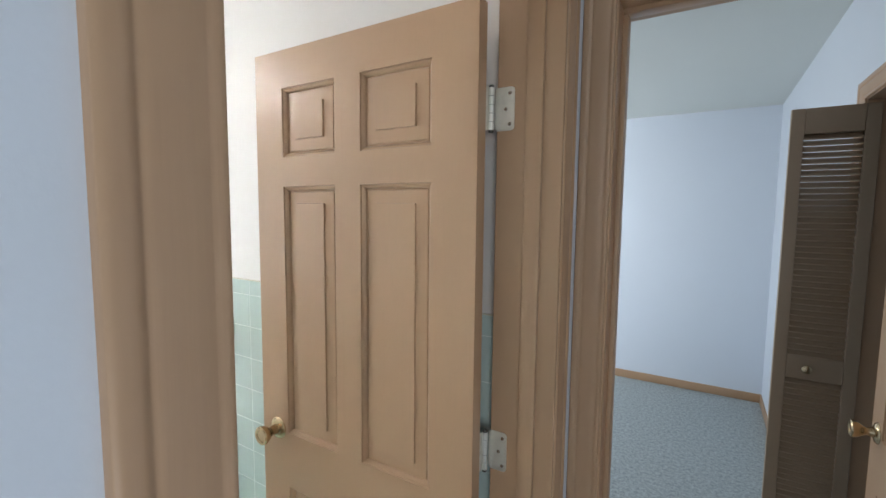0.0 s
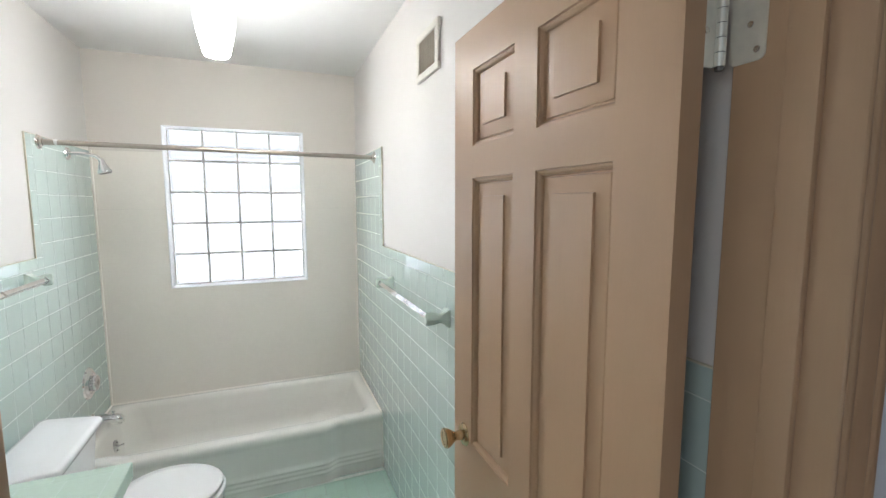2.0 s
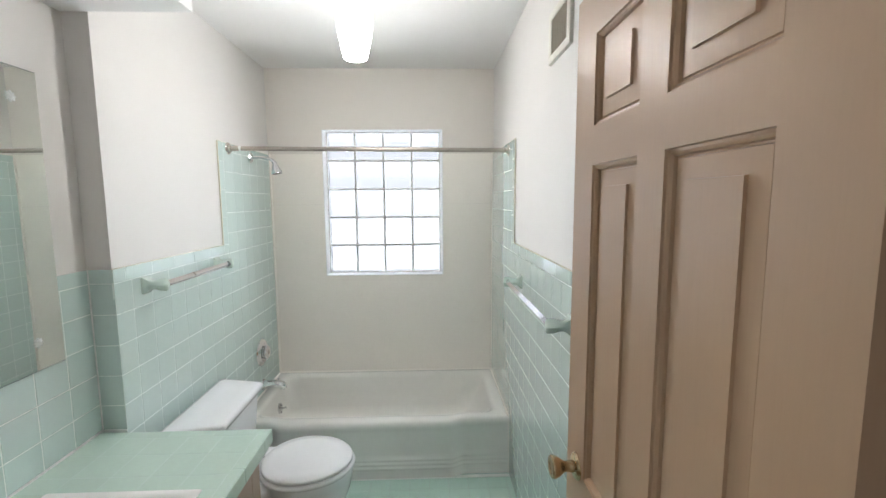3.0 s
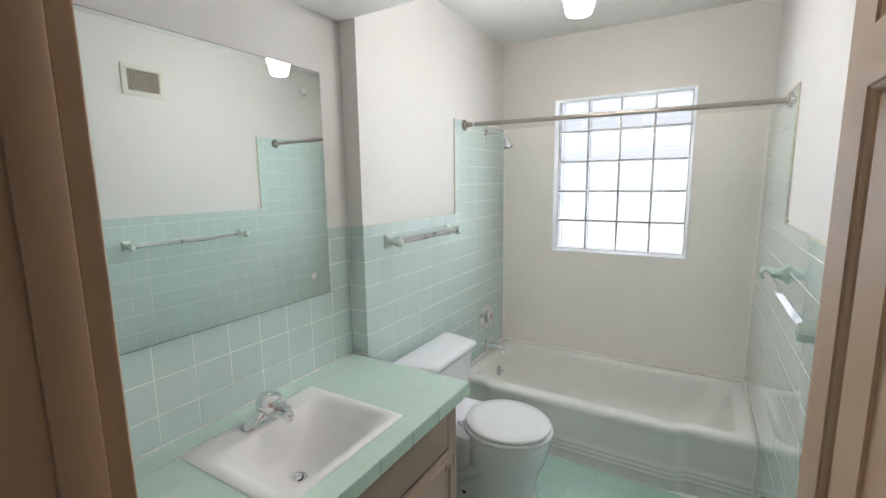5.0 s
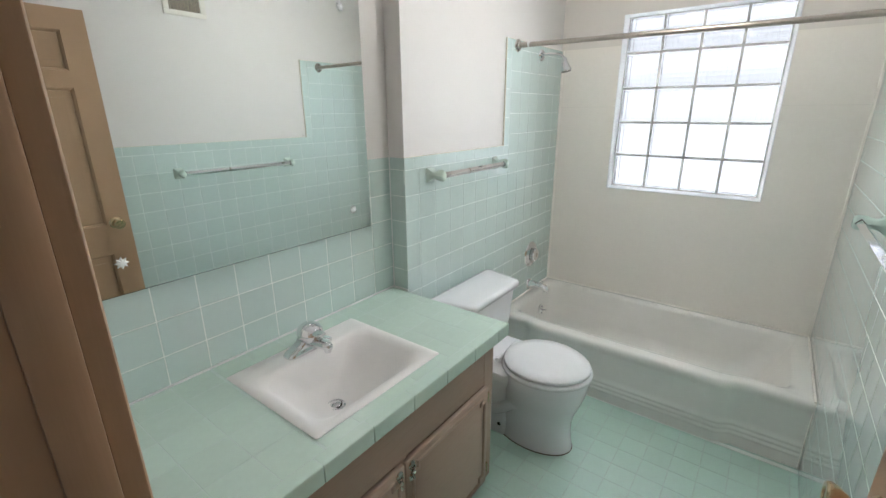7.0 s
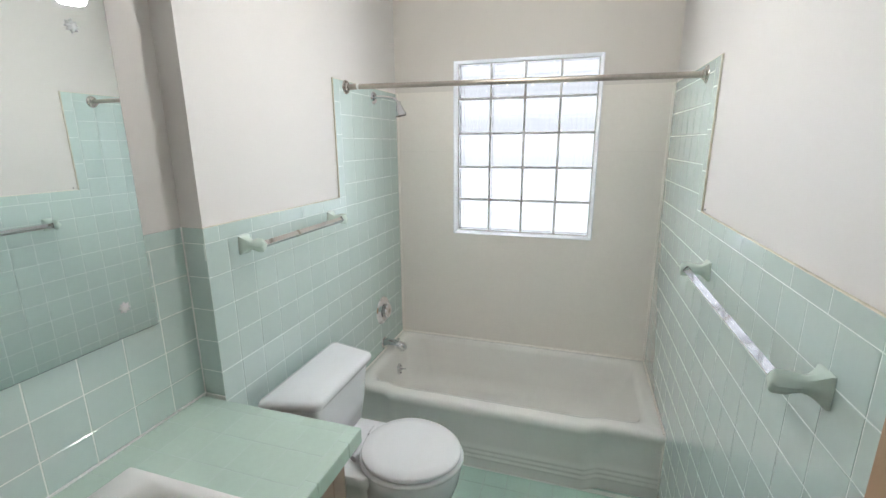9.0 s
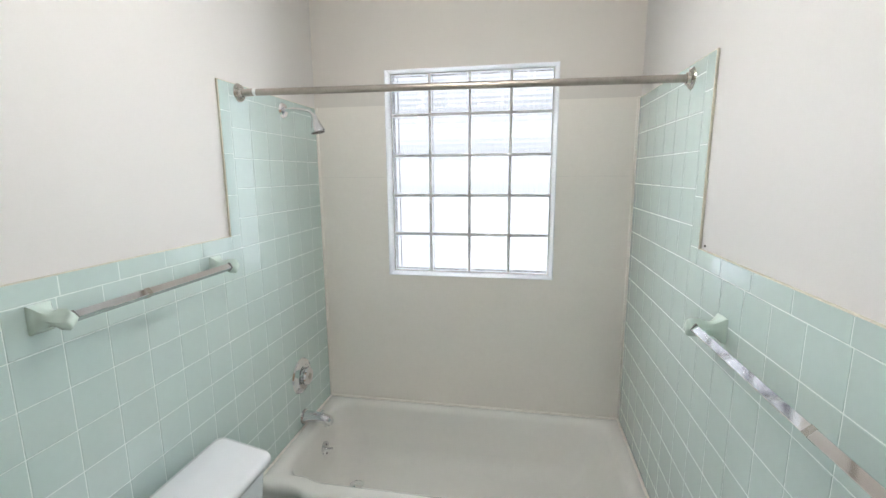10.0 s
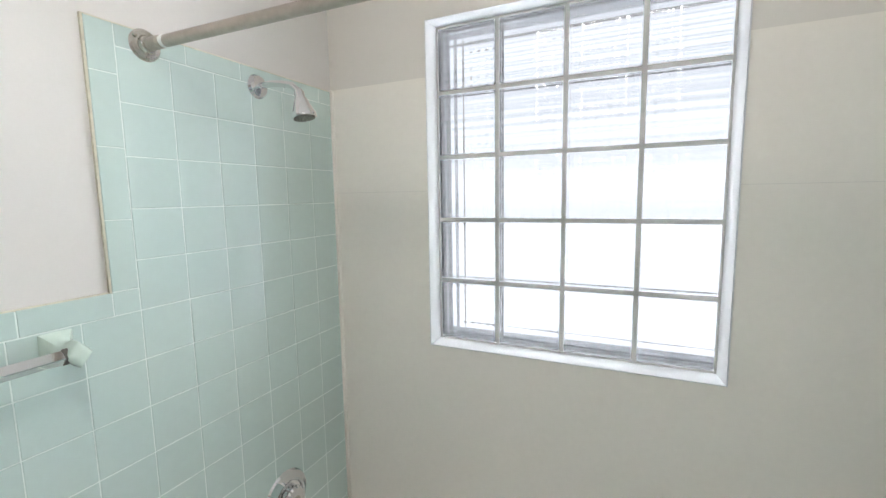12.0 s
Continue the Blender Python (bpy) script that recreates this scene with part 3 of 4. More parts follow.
SPEC = [(0.012, 0, 0, 0, 0.0, 0.004), (0.012, 0, 0, 0, 0.052, 0.004)]
for k in range(3):
    z = 0.058 + 0.026 * k
    SPEC += [(0.011, 0, 0, 0, z, 0.004), (0.0075, 0, 0, 0, z + 0.006, 0.004), (0.008, 0, 0, 0, z + 0.012, 0.004), (0.012, 0, 0, 0, z + 0.019, 0.004)]
SPEC += [(0.013, 0, 0, 0, 0.15, 0.004), (0.012, 0, 0, 0, 0.28, 0.004), (0.006, 0, 0, 0, 0.30, 0.004), (0.0, 0, 0, 0, 0.318, 0.004), (0.003, 0, 0, 0, 0.333, 0.004), (0.012, 0, 0, 0, 0.343, 0.006), (0.026, 0.001, 0.001, 0.001, RIM, 0.008),
         (0.070, 0.035, 0.055, 0.055, RIM, 0.05), (0.083, 0.045, 0.066, 0.07, RIM - 0.006, 0.08), (0.094, 0.053, 0.075, 0.082, RIM - 0.03, 0.10), (0.105, 0.065, 0.088, 0.13, 0.22, 0.11), (0.118, 0.078, 0.104, 0.2, 0.12, 0.12), (0.14, 0.10, 0.13, 0.26, 0.07, 0.12), (0.20, 0.16, 0.2, 0.36, 0.05, 0.10)]
loops = [tub_loop(f, bk, l, r, z, rad, 0.036) for f, bk, l, r, z, rad in SPEC]
part("tub_shell", rings(bmesh.new(), loops, True, False, True), ENAMEL, tub, sharp=60)
my = Euler((radians(-90), 0, 0)).to_matrix().to_4x4()
part("overflow_plate", lathe([(0.0, 0.012), (0.012, 0.012), (0.03, 0.009), (0.036, 0.004), (0.036, -0.01)], Matrix.Translation((-2.905, LY + 0.089, 0.212)) @ my), CHROME, tub, "chrome overflow plate")
part("trip_lever", tube([(-2.905, LY + 0.097, 0.212), (-2.905, LY + 0.12, 0.215), (-2.905, LY + 0.13, 0.219)], [0.006, 0.005, 0.007]), CHROME, tub)
part("tub_drain", lathe([(0.0, 0.004), (0.03, 0.003), (0.034, 0.0)], Matrix.Translation((-2.88, -0.28, 0.05))), CHROME, tub)
part("floor_bead", slab(TUBX - 0.012, TUBX + 0.013, LY + 0.002, RY - 0.002, 0.0005, 0.005, 0.0015, 1), GROUT, tub, "pale caulk line along the floor")

bm = slab(WX + 0.0055, WX + 0.020, LY + 0.001, RY - 0.001, RIM - 0.008, RIM + 0.007, 0.005, 2)
box(bm, WX + 0.0205, TUBX - 0.03, LY + 0.0005, LY + 0.012, RIM - 0.008, RIM + 0.006, 0.004, 2)
box(bm, WX + 0.0205, TUBX - 0.03, RY - 0.012, RY - 0.0005, RIM - 0.008, RIM + 0.006, 0.004, 2)
box(bm, TUBX - 0.046, TUBX - 0.020, LY + 0.0005, LY + 0.007, 0.002, RIM - 0.009, 0.002, 2)
box(bm, TUBX - 0.046, TUBX - 0.020, RY - 0.007, RY - 0.0005, 0.002, RIM - 0.009, 0.002, 2)
part("wall_bead", bm, SURROUND, tub, "cream caulk where the tub meets the walls")
for s in (-1, 1):
    part("overflow_screw", lathe([(0.0, 0.004), (0.004, 0.003), (0.005, 0.0)], Matrix.Translation((-2.905, LY + 0.0985, 0.212 + s * 0.024)) @ my, 12), DARK, tub)

# ---- tub and shower fittings ----
VX = -2.885
valve = thing("shower_valve", (VX, LY, 0.607), "round chrome tub valve with a ribbed knob", "faucet")
m = Matrix.Translation((VX, LY, 0.607)) @ my
part("escutcheon", lathe([(0.0, 0.012), (0.052, 0.012), (0.056, 0.017), (0.062, 0.019), (0.068, 0.015), (0.076, 0.010), (0.082, 0.007), (0.086, 0.0)], m, 48), CHROME, valve, sharp=30)
knob_loops = []
for r, h in ((0.036, 0.013), (0.040, 0.020), (0.041, 0.034), (0.037, 0.041), (0.020, 0.044)):
    knob_loops.append([m @ Vector(((r + (0.0022 if k % 2 else 0)) * math.cos(math.pi * k / 20), (r + (0.0022 if k % 2 else 0)) * math.sin(math.pi * k / 20), h)) for k in range(40)])
knob = part("knob", rings(bmesh.new(), knob_loops, True, True, True), CHROME, valve, "ribbed chrome knob", sharp=25)
part("index_button", lathe([(0.0, 0.047), (0.012, 0.046), (0.016, 0.0445), (0.017, 0.042)], m, 20), NICKEL, knob, "dull round index button")

spout = thing("tub_spout", (-2.885, LY, 0.39), "short chrome tub spout above the rim", "faucet")
part("wall_collar", lathe([(0.030, 0.010), (0.034, 0.008), (0.036, 0.0)], Matrix.Translation((-2.885, LY, 0.392)) @ my, 28), CHROME, spout)
part("spout_body", rings(bmesh.new(), [[(-2.885 + w * math.cos(2 * math.pi * k / 24), LY + u, zc + h * math.sin(2 * math.pi * k / 24)) for k in range(24)] for u, w, h, zc in ((-0.002, 0.030, 0.030, 0.392), (0.04, 0.029, 0.028, 0.393), (0.085, 0.027, 0.025, 0.392), (0.115, 0.026, 0.026, 0.387), (0.135, 0.024, 0.024, 0.382), (0.146, 0.016, 0.016, 0.379))], True, True, True), CHROME, spout, sharp=50)
part("outlet", lathe([(0.0, 0.0), (0.016, 0.0), (0.017, 0.014)], Matrix.Translation((-2.885, LY + 0.120, 0.355)), 20), CHROME, spout)

part("diverter", lathe([(0.0, 0.024), (0.007, 0.023), (0.008, 0.017), (0.004, 0.014), (0.004, 0.0)], Matrix.Translation((-2.885, LY + 0.10, 0.408)), 14), CHROME, spout)
shower = thing("shower", (-2.876, LY, 1.846), "chrome shower head on a bent arm", "shower")
part("flange", lathe([(0.0, 0.014), (0.014, 0.013), (0.028, 0.008), (0.033, 0.0)], Matrix.Translation((-2.876, LY, 1.846)) @ my), CHROME, shower)
part("arm", tube([(-2.876, LY, 1.846), (-2.878, LY + 0.05, 1.849), (-2.88, LY + 0.085, 1.845), (-2.882, LY + 0.118, 1.838), (-2.884, LY + 0.14, 1.818)], 0.009), CHROME, shower, sharp=60)
m = Matrix.Translation((-2.884, LY + 0.14, 1.820)) @ Euler((radians(-168), 0, 0)).to_matrix().to_4x4()
head = part("head", lathe([(0.010, -0.004), (0.014, 0.004), (0.013, 0.014), (0.017, 0.022), (0.027, 0.05), (0.033, 0.062), (0.033, 0.07), (0.030, 0.072)], m), CHROME, shower)
face = part("spray_face", lathe([(0.0, 0.0728), (0.029, 0.0728)], m), NICKEL, head, "grey spray face")
nozzle = bmesh.new()
for count, reach in ((5, 0.009), (10, 0.017), (15, 0.0245)):
    for k in range(count):
        a = 2 * math.pi * k / count
        lathe([(0.0, 0.0022), (0.0012, 0.002), (0.0017, 0.0)], m @ Matrix.Translation((reach * math.cos(a), reach * math.sin(a), 0.0728)), 8, nozzle)
part("nozzles", nozzle, PIN, head, "small dark spray nozzles")

rod = thing("shower_rod", (-2.575, LY, 1.86), "worn brushed metal shower curtain rod", "curtain rod")
part("rod", tube([(-2.578, LY + 0.004, 1.868), (-2.577, 0.2, 1.861), (-2.575, RY - 0.004, 1.853)], 0.0122, 20), STEEL, rod, sharp=60)
part("sleeve", tube([(-2.578, LY + 0.01, 1.868), (-2.578, LY + 0.05, 1.868)], 0.0138, 20), STEEL, rod)
part("paint_chip", tube([(-2.578, LY + 0.058, 1.868), (-2.578, LY + 0.061, 1.868), (-2.578, LY + 0.069, 1.868), (-2.578, LY + 0.072, 1.868)], [0.0122, 0.0129, 0.0129, 0.0122], 20), CAULKW, rod, "chipped white paint on the rod")
for y, s, z in ((LY, -1, 1.868), (RY, 1, 1.853)):
    mm = Matrix.Translation((-2.577, y, z)) @ Euler((radians(90 * s), 0, 0)).to_matrix().to_4x4()
    fl = part("flange", lathe([(0.0145, 0.018), (0.0175, 0.0165), (0.020, 0.008), (0.030, 0.005), (0.0335, 0.0)], mm), NICKEL, rod, "worn nickel flange")
    for k in range(3):
        a = radians(90 + 120 * k)
        part("screw", lathe([(0.0, 0.0095), (0.0035, 0.009), (0.004, 0.004)], mm @ Matrix.Translation((0.027 * math.cos(a), 0.027 * math.sin(a), 0)), 10), NICKEL, fl)


# ---- towel bars ----
def towel_bar(x0, x1, wall, s, z, label):
    t = thing("towel_bar", ((x0 + x1) / 2, wall, z), label, "towel bar", "towel bars on the tiled walls")
    reach = 0.068
    for x in (x0, x1):
        loops = []
        for u, hw, hh, square in ((0.0, 0.026, 0.033, 1.0), (0.006, 0.026, 0.033, 1.0), (0.012, 0.021, 0.027, 0.9), (0.022, 0.0165, 0.020, 0.7), (0.034, 0.0150, 0.0165, 0.4), (0.046, 0.0170, 0.0185, 0.15), (0.056, 0.0190, 0.0220, 0.05), (0.078, 0.0190, 0.0220, 0.05), (0.085, 0.0150, 0.0180, 0.05), (0.087, 0.008, 0.010, 0.05)):
            ring = []
            for k in range(24):
                c, d = math.cos(2 * math.pi * k / 24), math.sin(2 * math.pi * k / 24)
                flat, edge = 1 / max(abs(c), abs(d)) ** 0.9, 1 / (abs(c) + abs(d)) ** 0.9
                r = square * flat + (1 - square) * edge * 1.12
                ring.append((x + hw * r * c, wall + s * u, z + hh * r * d))
            loops.append(ring)
        part("bracket", rings(bmesh.new(), loops, True, True, True), CERAMIC, t, "mint ceramic bracket", sharp=50)
    y = wall + s * reach
    loops = [[(x, y + 0.0132 * a, z + 0.0132 * c) for a, c in ((0.96, -0.06), (0.96, 0.06), (0.06, 0.96), (-0.06, 0.96), (-0.96, 0.06), (-0.96, -0.06), (-0.06, -0.96), (0.06, -0.96))] for x in (min(x0, x1) + 0.012, max(x0, x1) - 0.012)]
    bar = part("bar", rings(bmesh.new(), loops, True, True, True), CHROME, t, "square chrome bar set on edge", sharp=20)
    for x, dx in ((min(x0, x1), 1), (max(x0, x1), -1)):
        part("socket", rings(bmesh.new(), [[(u, y + 0.0150 * a, z + 0.0150 * c) for a, c in ((1, 0), (0, 1), (-1, 0), (0, -1))] for u in (x + dx * 0.012, x + dx * 0.0205)], True, True, True), PIN, bar, "dark socket at the bar end")
    xj = min(x0, x1) + 0.62 * abs(x1 - x0)
    part("bar_joint", rings(bmesh.new(), [[(x, y + 0.0139 * a, z + 0.0139 * c) for a, c in ((1, 0), (0, 1), (-1, 0), (0, -1))] for x in (xj - 0.007, xj + 0.007)], True, True, True), NICKEL, bar, "tarnished joint in the bar")
    return t


towel_bar(-2.36, -1.80, LY, 1, 1.265, "chrome towel bar on mint ceramic brackets above the toilet")
towel_bar(-2.215, -1.455, RY, -1, 1.178, "chrome towel bar on mint ceramic brackets beside the door")

# ---- toilet ----
TX = -1.985
toilet = thing("toilet", (TX, -0.1, 0), "white porcelain toilet with closed lid beside the tub", "toilet")
bowl = []
for rx, bk, fr, cy, z in ((0.116, 0.20, 0.188, -0.045, 0.0), (0.116, 0.20, 0.188, -0.045, 0.012), (0.112, 0.195, 0.184, -0.045, 0.03), (0.108, 0.19, 0.178, -0.048, 0.09), (0.111, 0.19, 0.176, -0.045, 0.15), (0.122, 0.19, 0.180, -0.037, 0.20), (0.143, 0.185, 0.193, -0.03, 0.25), (0.163, 0.182, 0.206, -0.026, 0.30), (0.177, 0.182, 0.214, -0.025, 0.345), (0.182, 0.182, 0.218, -0.025, 0.375), (0.179, 0.18, 0.215, -0.025, 0.388), (0.165, 0.165, 0.2, -0.025, 0.392)):
    bowl.append(egg(TX, cy, rx, bk, fr, z))
part("bowl", rings(bmesh.new(), bowl, True, True, True), PORCELAIN, toilet, sharp=60)
part("floor_gasket", rings(bmesh.new(), [egg(TX, -0.045, rx, bk, fr, z) for rx, bk, fr, z in ((0.119, 0.203, 0.191, 0.0004), (0.119, 0.203, 0.191, 0.003), (0.113, 0.197, 0.185, 0.0045))], True, True, True), SHADOWGAP, toilet, "dirty dark line round the foot")
bm = bmesh.new()
rings(bm, [rrect(TX - w, TX + w, -0.40, fy, z, 0.04) for w, fy, z in ((0.10, -0.14, 0.0), (0.098, -0.14, 0.05), (0.095, -0.15, 0.18), (0.12, -0.14, 0.28), (0.165, -0.12, 0.34), (0.175, -0.12, 0.375), (0.170, -0.125, 0.385))], True, True, True)
part("pedestal", bm, PORCELAIN, toilet, sharp=60)
for s in (-1, 1):
    path = [(TX + s * x, y, z) for x, y, z in ((0.066, 0.04, 0.16), (0.080, 0.0, 0.195), (0.086, -0.06, 0.215), (0.086, -0.12, 0.20), (0.082, -0.17, 0.16), (0.078, -0.22, 0.12), (0.076, -0.28, 0.11), (0.07, -0.33, 0.13))]
    part("trapway", tube(path, [0.02, 0.030, 0.034, 0.034, 0.032, 0.031, 0.03, 0.026], 18), PORCELAIN, toilet, sharp=60)
sl = []
for d, z in ((0.004, 0.393), (0.0, 0.397), (0.0, 0.405), (0.004, 0.410), (0.020, 0.411)):
    sl.append(egg(TX, -0.025, 0.192 - d, 0.190 - d, 0.226 - d, z))
part("seat", rings(bmesh.new(), sl, True, True, True), SEAT, toilet, sharp=60)
sl = []
for d, z in ((0.016, 0.4112), (0.012, 0.4145), (0.004, 0.4165), (0.002, 0.4185), (0.002, 0.428), (0.007, 0.433), (0.05, 0.4365), (0.12, 0.438)):
    sl.append(egg(TX, -0.025, 0.186 - d, 0.184 - d, 0.218 - d, z))
part("seat_lid", rings(bmesh.new(), sl, True, True, True), SEAT, toilet, sharp=60)
for s in (-1, 1):
    hp = part("seat_hinge", tube([(TX + s * 0.10, -0.215, 0.405), (TX + s * 0.045, -0.215, 0.405)], 0.011), SEAT, toilet)
    part("hinge_post", lathe([(0.0, 0.03), (0.013, 0.028), (0.015, 0.0)], Matrix.Translation((TX + s * 0.078, -0.215, 0.385)), 16), SEAT, hp)
    part("bolt_hole", lathe([(0.0, 0.004), (0.008, 0.003), (0.010, 0.0)], Matrix.Translation((TX + s * 0.1005, -0.19, 0.055)) @ Euler((0, radians(90 * s), 0)).to_matrix().to_4x4(), 14), DARK, toilet, "dark floor bolt hole")
def splay(loop, yb=-0.50, yf=-0.27, cut=0.20):
    """Draws a loop's ends in towards the front."""
    return [(TX + (x - TX) * (1 - cut * max(0, (y - yb) / (yf - yb)) ** 1.3), y, z) for x, y, z in loop]


tank = part("tank", rings(bmesh.new(), [splay(rrect(TX - w, TX + w, -0.495, f, z, 0.022)) for w, f, z in ((0.195, -0.33, 0.385), (0.210, -0.315, 0.395), (0.228, -0.302, 0.50), (0.246, -0.290, 0.655), (0.246, -0.290, 0.665))], True, True, True), PORCELAIN, toilet, sharp=60)
part("tank_lid", rings(bmesh.new(), [splay(rrect(TX - w, TX + w, -0.50 + e, f, z, 0.026)) for w, f, e, z in ((0.252, -0.284, 0.002, 0.6655), (0.265, -0.270, 0, 0.671), (0.267, -0.267, 0, 0.690), (0.262, -0.272, 0.004, 0.699), (0.245, -0.288, 0.02, 0.7035), (0.15, -0.34, 0.08, 0.705))], True, True, True), PORCELAIN, toilet, sharp=60)
lev = part("flush_lever", lathe([(0.0, 0.012), (0.011, 0.011), (0.014, 0.0)], Matrix.Translation((TX + 0.205, -0.325, 0.628)) @ Euler((0, radians(90), 0)).to_matrix().to_4x4(), 18), CHROME, toilet, "chrome flush lever")
part("arm", tube([(TX + 0.218, -0.325, 0.628), (TX + 0.232, -0.345, 0.63), (TX + 0.25, -0.40, 0.620)], [0.006, 0.006, 0.008]), CHROME, lev)

# ---- vanity ----
CX1, CY1, CT = -1.622, -0.022, 0.767
SX0, SX1, SY0, SY1 = -1.295, -0.797, -0.535, -0.102
counter = thing("countertop", (-1.02, -0.32, CT - 0.045), "mint tiled vanity countertop with an inset sink cutout", "countertop")
bm = bmesh.new()
for r in ((CX1 + 0.004, SX0 + 0.012, VY, CY1 - 0.004), (SX1 - 0.012, FX - 0.001, VY, CY1 - 0.004), (SX0 + 0.012, SX1 - 0.012, VY, SY0 + 0.012), (SX0 + 0.012, SX1 - 0.012, SY1 - 0.012, CY1 - 0.004)):
    box(bm, r[0], r[1], r[2], r[3], CT - 0.04, CT - 0.0003)
part("tile_bed", bm, BED, counter)

sink = thing("sink", (-1.045, -0.32, CT), "white rectangular drop-in bathroom sink", "sink")
L = [rrect(SX0 + a, SX1 - a, SY0 + b1, SY1 - c, z, r) for a, b1, c, z, r in ((0.014, 0.014, 0.014, CT - 0.03, 0.008), (0.001, 0.001, 0.001, CT - 0.0005, 0.008), (0.0, 0.0, 0.0, CT + 0.0015, 0.009), (0.003, 0.003, 0.003, CT + 0.0035, 0.010), (0.024, 0.080, 0.020, CT + 0.0035, 0.030), (0.034, 0.090, 0.030, CT + 0.0015, 0.05), (0.048, 0.102, 0.043, CT - 0.008, 0.06), (0.072, 0.120, 0.064, CT - 0.040, 0.07), (0.106, 0.140, 0.090, CT - 0.085, 0.08), (0.15, 0.160, 0.12, CT - 0.112, 0.07), (0.20, 0.190, 0.155, CT - 0.122, 0.045), (0.225, 0.205, 0.178, CT - 0.1255, 0.02))]
part("basin", rings(bmesh.new(), L, True, False, True), SINK, sink, sharp=60)
DC = ((SX0 + SX1) / 2 + 0.03, SY0 + 0.228, CT - 0.125)
dr = part("drain", lathe([(0.0, 0.001), (0.019, 0.001), (0.026, 0.004), (0.031, 0.002), (0.032, -0.002)], Matrix.Translation(DC)), CHROME, sink, "chrome drain ring")
part("stopper", lathe([(0.0, 0.010), (0.012, 0.009), (0.017, 0.006), (0.0175, 0.003)], Matrix.Translation(DC)), CHROME, dr)
part("drain_gap", lathe([(0.0, 0.0018), (0.0215, 0.0018)], Matrix.Translation(DC)), DARK, dr)

fx, fy, fz = -1.055, -0.478, CT + 0.0034
fau = thing("sink_faucet", (fx, fy, fz), "chrome single lever sink faucet", "faucet")
part("base_plate", rings(bmesh.new(), [rrect(fx - w, fx + w, fy - d, fy + d, fz + z, min(d * 0.95, 0.02)) for w, d, z in ((0.088, 0.028, 0.0), (0.088, 0.028, 0.006), (0.080, 0.025, 0.013), (0.060, 0.024, 0.022), (0.038, 0.024, 0.034), (0.030, 0.024, 0.05))], True, True, True), CHROME, fau, sharp=50)
sp = part("spout", rings(bmesh.new(), [[(fx + w * math.cos(2 * math.pi * k / 16), fy + u, fz + z + h * math.sin(2 * math.pi * k / 16)) for k in range(16)] for u, z, w, h in ((-0.01, 0.028, 0.026, 0.020), (0.02, 0.034, 0.026, 0.018), (0.06, 0.040, 0.023, 0.015), (0.095, 0.042, 0.019, 0.013), (0.112, 0.044, 0.015, 0.011), (0.12, 0.041, 0.010, 0.008))], True, True, True), CHROME, fau, sharp=60)
part("aerator", lathe([(0.0, 0.0), (0.011, 0.0), (0.012, 0.004), (0.012, 0.016)], Matrix.Translation((fx, fy + 0.104, fz + 0.022)), 20), CHROME, sp)
lv = part("handle", lathe([(0.028, 0.0), (0.034, 0.008), (0.039, 0.022), (0.038, 0.035), (0.031, 0.047), (0.017, 0.055), (0.0, 0.056)], Matrix.Translation((fx, fy + 0.010, fz + 0.040)) @ Euler((radians(-18), 0, 0)).to_matrix().to_4x4() @ Matrix.Diagonal((1.12, 1.12, 1.0, 1))), CHROME, fau, "domed chrome lever handle", sharp=60)
part("lever", rings(bmesh.new(), [[(fx + w * math.cos(2 * math.pi * k / 14), fy + u, fz + z + h * math.sin(2 * math.pi * k / 14)) for k in range(14)] for u, z, w, h in ((0.02, 0.066, 0.022, 0.014), (0.05, 0.071, 0.019, 0.010), (0.075, 0.075, 0.016, 0.007), (0.086, 0.077, 0.012, 0.005))], True, True, True), CHROME, lv, sharp=60)
part("lift_rod", tube([(fx, fy - 0.034, fz - 0.002), (fx, fy - 0.034, fz + 0.062), (fx, fy - 0.034, fz + 0.068)], [0.0025, 0.0025, 0.005], 10), CHROME, fau)

cab = thing("vanity_cabinet", (-0.98, -0.33, 0), "taupe stained wooden vanity cabinet with two doors", "cabinet")
KX, KY = -1.562, -0.052
part("end_panel", slab(KX, KX + 0.016, VY + 0.001, KY - 0.02, 0.09, CT - 0.041), CABINET, cab)
part("floor_panel", slab(KX + 0.0163, FX - 0.02, VY + 0.001, KY - 0.02, 0.09, 0.106), CABINET, cab)
part("end_panel", slab(FX - 0.018, FX - 0.001, VY + 0.001, KY - 0.02, 0.09, CT - 0.041), CABINET, cab)
part("toe_kick", slab(KX + 0.02, FX - 0.001, VY + 0.05, KY - 0.075, 0.0, 0.0895), SHADOWGAP, cab, "dark recessed toe kick")
for a, c, z0, z1 in ((KX - 0.001, KX + 0.062, 0.088, CT - 0.074), (-1.062, -1.012, 0.088, 0.5495), (FX - 0.10, FX - 0.0015, 0.088, 0.5495), (KX + 0.0623, FX - 0.0015, 0.55, CT - 0.074), (KX + 0.0623, FX - 0.0015, 0.0885, 0.125)):
    part("face_frame", slab(a, c, KY - 0.0198, KY, z0, z1, 0.0015, 1), CABINET, cab)

# dark strip standing in for the shade below the counter's overhang
part("shade_strip", slab(KX + 0.017, FX - 0.019, KY - 0.024, KY - 0.012, CT - 0.0735, CT - 0.041), SHADOWGAP, cab, "dark strip that draws the shade under the counter edge")

